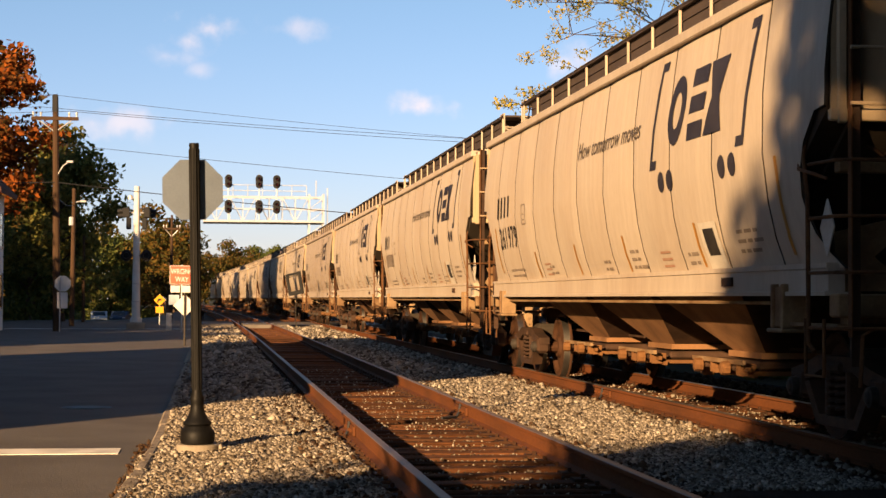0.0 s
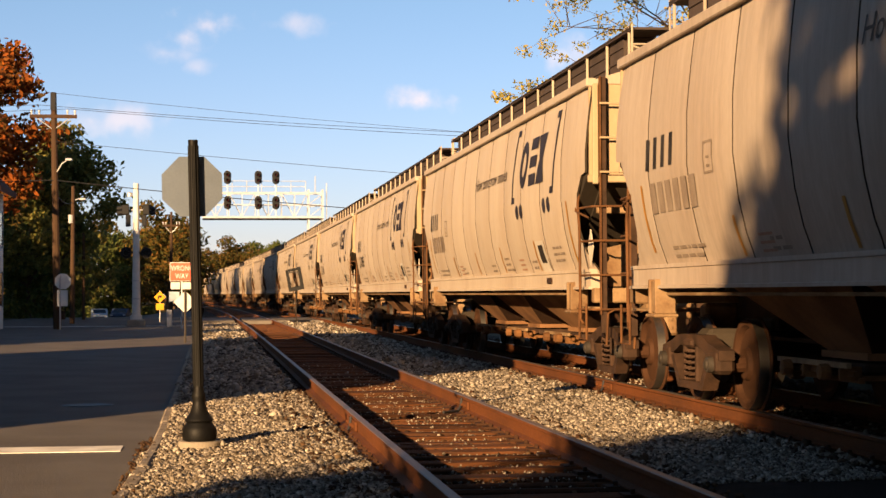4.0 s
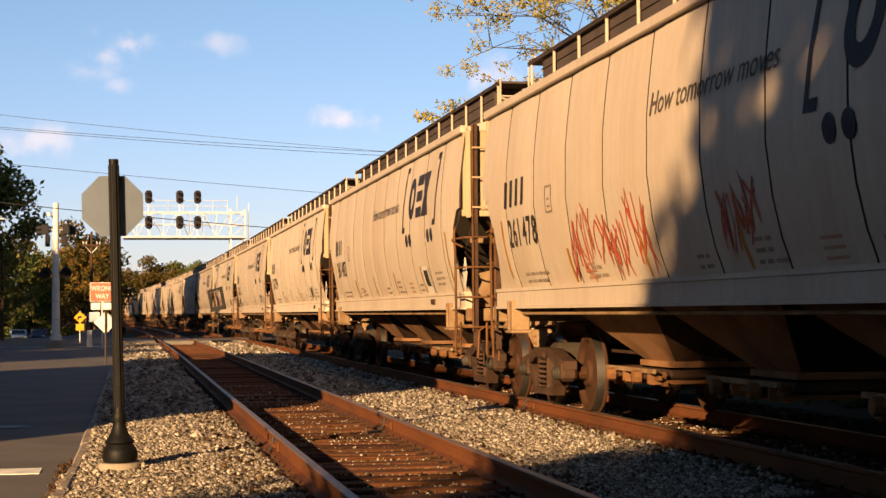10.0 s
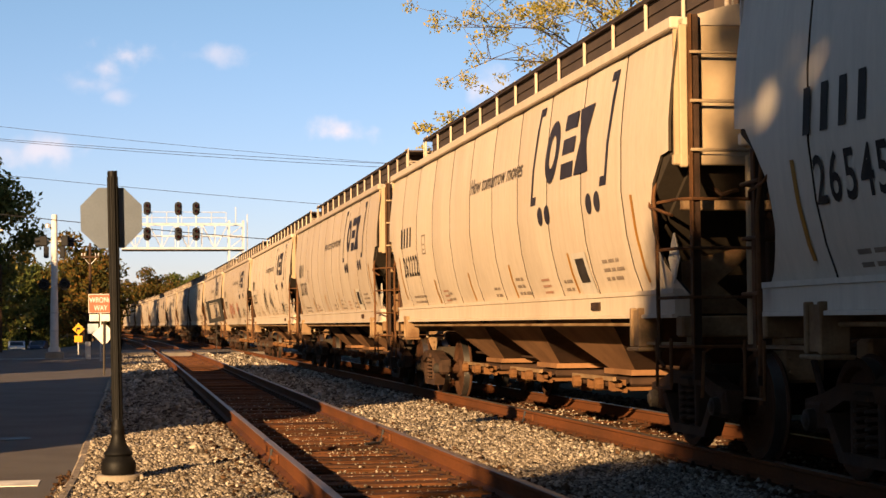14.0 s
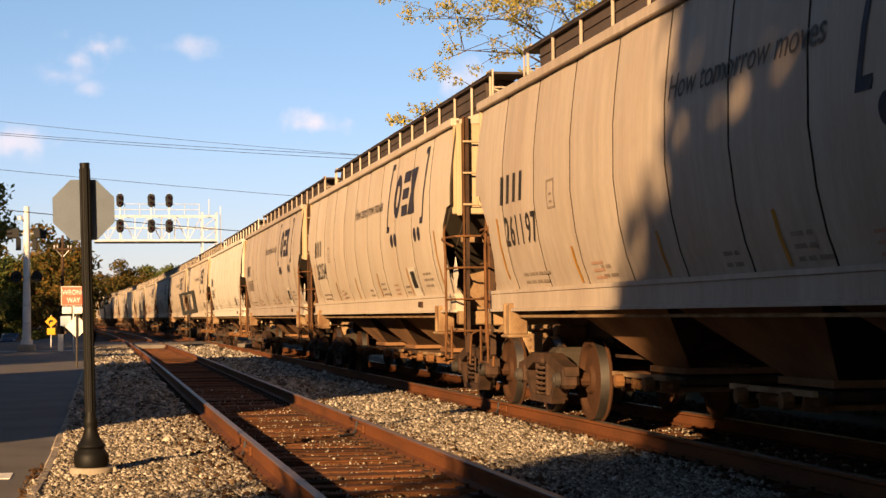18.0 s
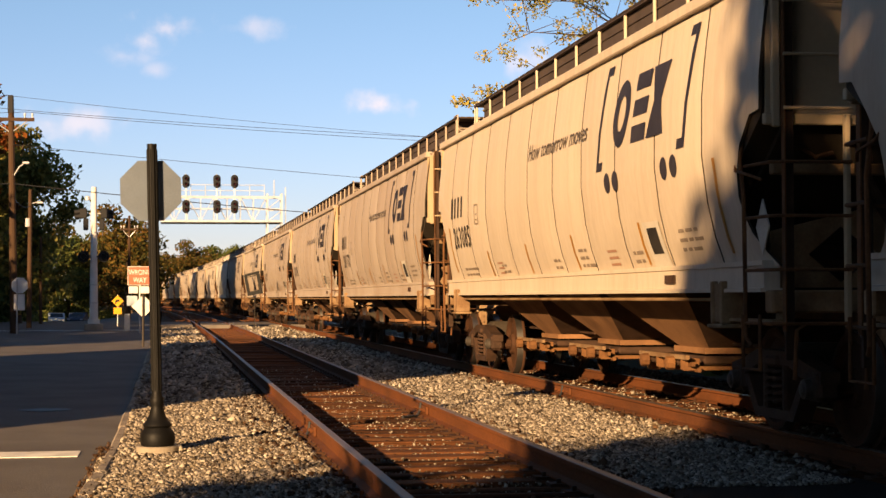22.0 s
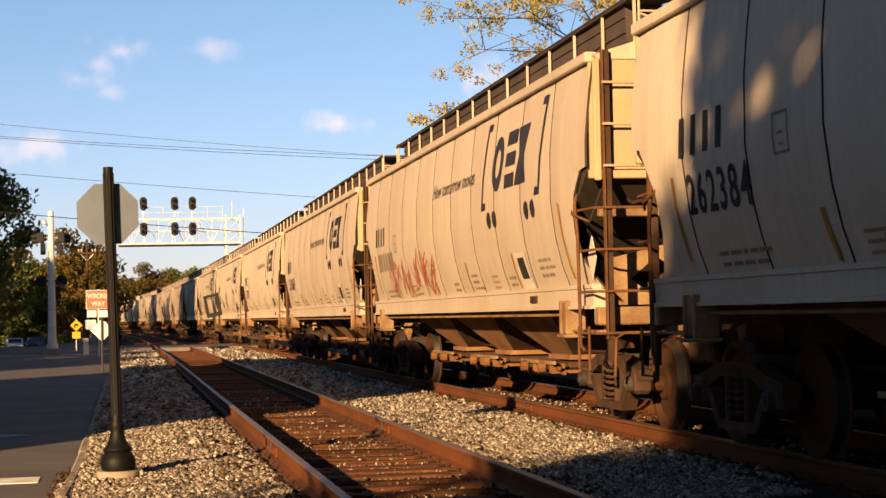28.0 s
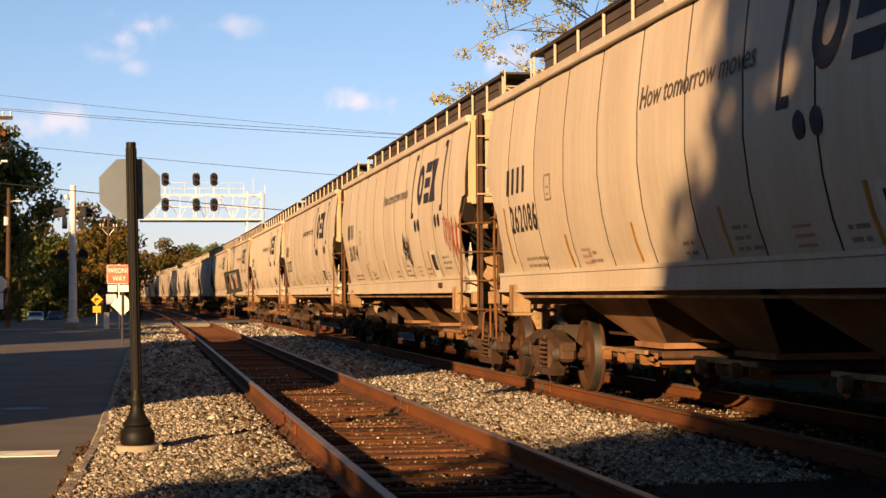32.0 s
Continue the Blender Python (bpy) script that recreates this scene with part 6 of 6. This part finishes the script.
    for y in (-BOGIE_AT, BOGIE_AT):
        make_bogie(car, y)
    markings(car, logo)
    return car


def markings(car, logo):
    """Paint on the near side that all cars share."""
    def bracket(u, d):
        s = Shape()
        if d:
            lean = 0.30
            decal(s, [(u - 0.035 * d, 2.51), (u + 0.045 * d, 2.51), (u + 0.045 * d + lean, 3.58), (u - 0.035 * d + lean, 3.58)], 1, 8)
            decal(s, [(u + 0.045 * d, 2.51), (u + 0.20 * d, 2.51), (u + 0.20 * d + 0.03, 2.60), (u + 0.045 * d + 0.03, 2.60)], 1, 1)
            decal(s, [(u + 0.045 * d + lean - 0.03, 3.49), (u + 0.20 * d + lean - 0.03, 3.49), (u + 0.20 * d + lean, 3.58), (u + 0.045 * d + lean, 3.58)], 1, 1)
        else:
            decal_ring(s, u, 2.37, 0.11, 0.105, 0, 0)
        return s.mesh("bracket_mark" if d else "dot_mark", M_INK)

    def emblem():
        # three plain navy shapes: a ring, stacked bars, an hourglass
        s = Shape()
        z0, h, k = 2.70, 0.66, 0.30
        sh = lambda z: (z - z0) * k
        decal_ring(s, 12.0, z0 + h / 2, 0.30, 0.33, 0.155, k)
        for i, z in enumerate((z0, z0 + 0.25, z0 + 0.50)):
            decal(s, [(12.36 + sh(z), z), (12.86 + sh(z), z), (12.86 + sh(z + 0.16), z + 0.16), (12.36 + sh(z + 0.16), z + 0.16)], 2, 2)
        for a, b in ((z0, z0 + h / 2), (z0 + h, z0 + h / 2)):
            decal(s, [(12.92 + sh(a), a), (13.48 + sh(a), a), (13.32 + sh(b), b), (13.08 + sh(b), b)], 3, 4)
        return s.mesh("emblem", M_INK)

    def data_bars():
        s = Shape()
        rng = random.Random(5)
        for u, z, n, w in ((1.95, 1.53, 2, 1.0), (5.0, 1.53, 2, 0.35), (8.3, 1.53, 2, 0.28), (9.68, 1.53, 3, 0.4), (11.95, 1.53, 2, 0.32), (13.65, 1.6, 3, 0.6)):
            for i in range(n):
                x = u
                while x < u + w - 0.05:
                    d = rng.uniform(0.08, 0.25)
                    decal(s, [(x, z + i * 0.085), (x + d, z + i * 0.085), (x + d, z + i * 0.085 + 0.032), (x, z + i * 0.085 + 0.032)], 1, 1)
                    x += d + 0.05
        return s.mesh("stencil_text", M_INK_FAINT)

    def red_bars():
        s = Shape()
        for u in (4.72, 10.95):
            for i in range(3):
                decal(s, [(u, 1.52 + i * 0.07), (u + 0.38, 1.52 + i * 0.07), (u + 0.38, 1.545 + i * 0.07), (u, 1.545 + i * 0.07)], 1, 1)
        return s.mesh("red_stencil", M_INK_RED)

    def strip(u, a, b):
        return decal(Shape(), [(u - 0.02, a), (u + 0.05, a), (u, b), (u - 0.07, b)], 1, 6).mesh("reflector_strip", M_ORANGE)

    def notice():
        s = Shape()
        decal(s, [(12.60, 1.48), (13.16, 1.48), (13.08, 1.91), (12.52, 1.91)], 1, 3)
        return s.mesh("notice_panel", M_PLACARD)

    def notice_ink():
        s = Shape()
        for z0, z1 in ((1.60, 1.68), (1.68, 1.77), (1.77, 1.85)):
            a, b = -0.2 * (z0 - 1.50), -0.2 * (z1 - 1.50)
            s.add([on_side(12.71 + a, z0, 0.019), on_side(13.05 + a, z0, 0.019), on_side(13.05 + b, z1, 0.019), on_side(12.71 + b, z1, 0.019)], [(0, 1, 2, 3)])
        return s.mesh("notice_ink", M_INK_BLACK)

    def mark_bar(i):
        # the owner's initials as plain bars
        u = 1.40 + i * 0.30
        return decal(Shape(), [(u, 2.44), (u + 0.12, 2.44), (u + 0.15, 2.76), (u + 0.03, 2.76)], 1, 4).mesh("owner_mark", M_INK_BLACK)

    def code_box():
        s = Shape()
        for a, b, c, d in ((3.50, 2.27, 3.80, 2.29), (3.50, 2.55, 3.80, 2.57), (3.50, 2.29, 3.525, 2.55), (3.775, 2.29, 3.80, 2.55), (3.60, 2.33, 3.70, 2.35), (3.60, 2.41, 3.70, 2.43)):
            decal(s, [(a, b), (c, b), (c, d), (a, d)], 1, 2)
        return s.mesh("code_box", M_INK_FAINT)

    def slogan():
        return lettering("How tomorrow moves", 0.29, lambda u, v: on_side(7.42 + u, 2.90 + v), M_INK_SLOGAN, "slogan", 0.25, 3.15)
    for i in range(4):
        part("owner_mark", shared(("owner_mark", i), lambda: mark_bar(i)), None, car)
    part("code_box", shared("code_box", code_box), None, car)
    if logo:
        for u, d in ((11.02, 1), (14.12, -1), (11.42, 0), (11.74, 0), (13.50, 0), (13.81, 0)):
            part("bracket_mark" if d else "dot_mark", shared(("bracket", u), lambda: bracket(u, d)), None, car, "navy painted bracket" if d else "navy painted dot")
        part("emblem", shared("emblem", emblem), None, car, "navy company emblem in plain shapes")
        part("slogan", shared("slogan", slogan), None, car, "black slanted lettering")
    tagged(part("stencil_text", shared("data", data_bars), None, car), kind="stuff")
    tagged(part("red_stencil", shared("red", red_bars), None, car), kind="stuff")
    for u, a, b in ((1.2, 1.6, 2.3), (4.2, 1.5, 1.86), (6.9, 1.5, 1.88), (9.5, 1.5, 1.9), (12.42, 1.5, 1.92), (15.0, 1.55, 2.35)):
        part("reflector_strip", shared(("strip", u), lambda: strip(u, a, b)), None, car, "amber reflector strip")
    part("sill_plate", shared("sill_plate", lambda: Shape().box((-1.552, HALF - 13.45, 1.31), (-1.53, HALF - 13.15, 1.39)).mesh("sill_plate", M_BOGIE)), None, car, "small dark plate on the sill")
    part("notice_panel", shared("notice", notice), None, car)
    part("notice_ink", shared("notice_ink", notice_ink), None, car)


def number_part(car, text):
    def place(u, v):
        return on_side(1.50 + u, 1.97 + v)
    if text:
        me = lettering(text, 0.46, place, M_INK_BLACK, "car_number", 0.0, 1.48)
    else:
        s = Shape()
        for i in range(6):
            decal(s, [(1.52 + i * 0.29, 1.99), (1.72 + i * 0.29, 1.99), (1.72 + i * 0.29, 2.30), (1.52 + i * 0.29, 2.30)], 1, 3)
        me = s.mesh("car_number", M_INK_FAINT)
    part("car_number", me, None, car, "black painted car number")


def scrawl(car, u, z, width, height, material, seed, cells=5, thick=0.013):
    """A sprayed tag: a row of jagged, overlapping strokes of uneven width."""
    rng = random.Random(seed)
    s = Shape()
    for c in range(cells):
        u0, w = u + width * c / cells, width / cells * 1.35
        drift = height * 0.12 * math.sin(c * 1.7 + seed)
        for stroke in range(2):
            n = rng.choice((3, 4, 5))
            pts = [(u0 + rng.uniform(0, w), z + drift + height * (0.5 + (0.5 if (i + stroke) % 2 else -0.5) * rng.uniform(0.35, 1.0))) for i in range(n)]
            path = []
            for (a, b), (p, q) in zip(pts, pts[1:]):
                bow = rng.uniform(-0.25, 0.25) * w
                path += [(a + (p - a) * f + bow * math.sin(math.pi * f), b + (q - b) * f) for f in (0, 0.25, 0.5, 0.75)]
            path.append(pts[-1])
            v = []
            for i, (a, b) in enumerate(path):
                (p0, q0), (p1, q1) = path[max(i - 1, 0)], path[min(i + 1, len(path) - 1)]
                ln = math.hypot(p1 - p0, q1 - q0) or 1
                t = thick * rng.uniform(0.7, 1.35)
                px, pz = -(q1 - q0) / ln * t, (p1 - p0) / ln * t
                v += [on_side(a - px, b - pz, 0.018 + 0.0012 * stroke), on_side(a + px, b + pz, 0.018 + 0.0012 * stroke)]
            s.add(v, [(2 * i, 2 * i + 2, 2 * i + 3, 2 * i + 1) for i in range(len(path) - 1)])
    tagged(part("scrawl", s.mesh("scrawl", material), None, car, "sprayed scrawl of paint"), kind="stuff")


NUMBERS = {0: "261979", 1: "262154", 2: "261989", 5: "261717", 6: "262312", 7: "261724", 8: "261483", 9: "261478", 10: "262153", 11: "262160", 12: "262222", 13: "265451",
           15: "262354", 16: "261197", 17: "261743", 18: "261170", 19: "263085", 20: "261105", 21: "262751", 22: "261791", 23: "261868", 25: "262384", 26: "261375", 27: "261814", 28: "262086"}
DUSTY, LIGHT, WHITE_CARS = {14, -3, -6, 16, 17, 18, 4}, {7, 12, 19, 21, 22, 25, 10}, {13}
FIRST_CAR, LAST_CAR = -12, 29


def build_train():
    protos = {}
    cars = []
    for k in range(FIRST_CAR, LAST_CAR + 1):
        paint, tag = M_TAN, "tan steel covered hopper car with navy emblem on the rails"
        if k in DUSTY:
            paint, tag = M_TAN_DARK, "dusty grey-tan steel covered hopper car on the rails"
        elif k in LIGHT:
            paint, tag = M_TAN_LIGHT, "pale cream-tan steel covered hopper car with navy emblem"
        elif k in WHITE_CARS:
            paint, tag = M_WHITE_CAR, "clean white steel covered hopper car on the rails"
        if paint.name not in protos:
            car = make_hopper_car(paint, tag, paint is not M_WHITE_CAR)
            protos[paint.name] = car
            cars.append((k, car))
        else:
            car = copy_thing(protos[paint.name], Matrix())
            cars.append((k, car))
    for k, car in cars:
        number_part(car, NUMBERS.get(k, ""))
    by = dict(cars)
    for k, spec in {5: [(3.6, 1.55, 3.2, 0.55, M_SPRAY_RED, 3)], 9: [(4.2, 1.5, 3.0, 0.75, M_SPRAY_RED, 4), (9.0, 1.6, 0.9, 0.6, M_SPRAY_RED, 5)], 10: [(6.1, 1.55, 1.1, 0.95, M_SPRAY_BLACK, 6), (8.5, 1.65, 1.0, 0.6, M_SPRAY_BLACK, 7)],
                    20: [(4.4, 1.5, 1.2, 0.7, M_INK_FAINT, 8)], 21: [(3.6, 1.65, 1.0, 0.5, M_SPRAY_BLACK, 9), (6.0, 1.55, 1.0, 1.0, M_SPRAY_BLACK, 10), (10.6, 1.75, 1.6, 0.6, M_SPRAY_RED, 11)],
                    24: [(2.6, 1.5, 4.4, 0.7, M_SPRAY_RED, 12)], 27: [(9.6, 1.7, 0.9, 0.6, M_SPRAY_BLACK, 13), (14.2, 1.7, 1.2, 0.8, M_SPRAY_RED, 14)]}.items():
        for j, (u, z, w, h, m, seed) in enumerate(spec):
            scrawl(by[k], u, z, w, h, m, seed, 3 if w < 2 else 8)
    return cars


CARS = build_train()


# metres by which the train lags an even pace, second by second
LAG = [0.11, 0.11, 0.03, 0.04, 0.08, 0.11, 0.37, 0.27, 0.57, 0.63, 0.43, 0.16, 0.49, 0.27, 0.56, 0.60, 0.65, 0.70, 0.47, 0.39, 0.17, 0.27, 0.57, 0.45, 0.29, 0.19, 0.18, 0.18, 0.19, 0.61, 0.32, 0.15, 0.53]


def car_pose(y):
    return pose(TRAIN_X + bend(y), y, RAIL_TOP, 0, 0, math.degrees(max(0.0, y - CURVE_FROM) / CURVE_R))


def motions():
    """The train rolls away along the line; every wheelset turns with it."""
    sets = {}
    for k, car in CARS:
        start = FRONT_AT_START - HALF - CAR_GAP * k
        walk(car, [(t, car_pose(start + SPEED * t - LAG[t])) for t in range(0, 33)])
        for b in car.children:
            if b.name.startswith("bogie"):
                for w in b.children:
                    if w.name.startswith("wheelset"):
                        sets.setdefault(round(w.location.y, 2), []).append(w)
    for y, group in sets.items():
        rate = math.degrees(SPEED / WHEEL_R)
        walk(group[0], [(i / 30, pose(0, y, WHEEL_R, -rate * i / 30)) for i in range(0, 961)])
        keys = group[0].animation_data
        for w in group[1:]:
            w.rotation_mode = "QUATERNION"
            w.animation_data_create()
            w.animation_data.action = keys.action
            w.animation_data.action_slot = keys.action_slot


motions()
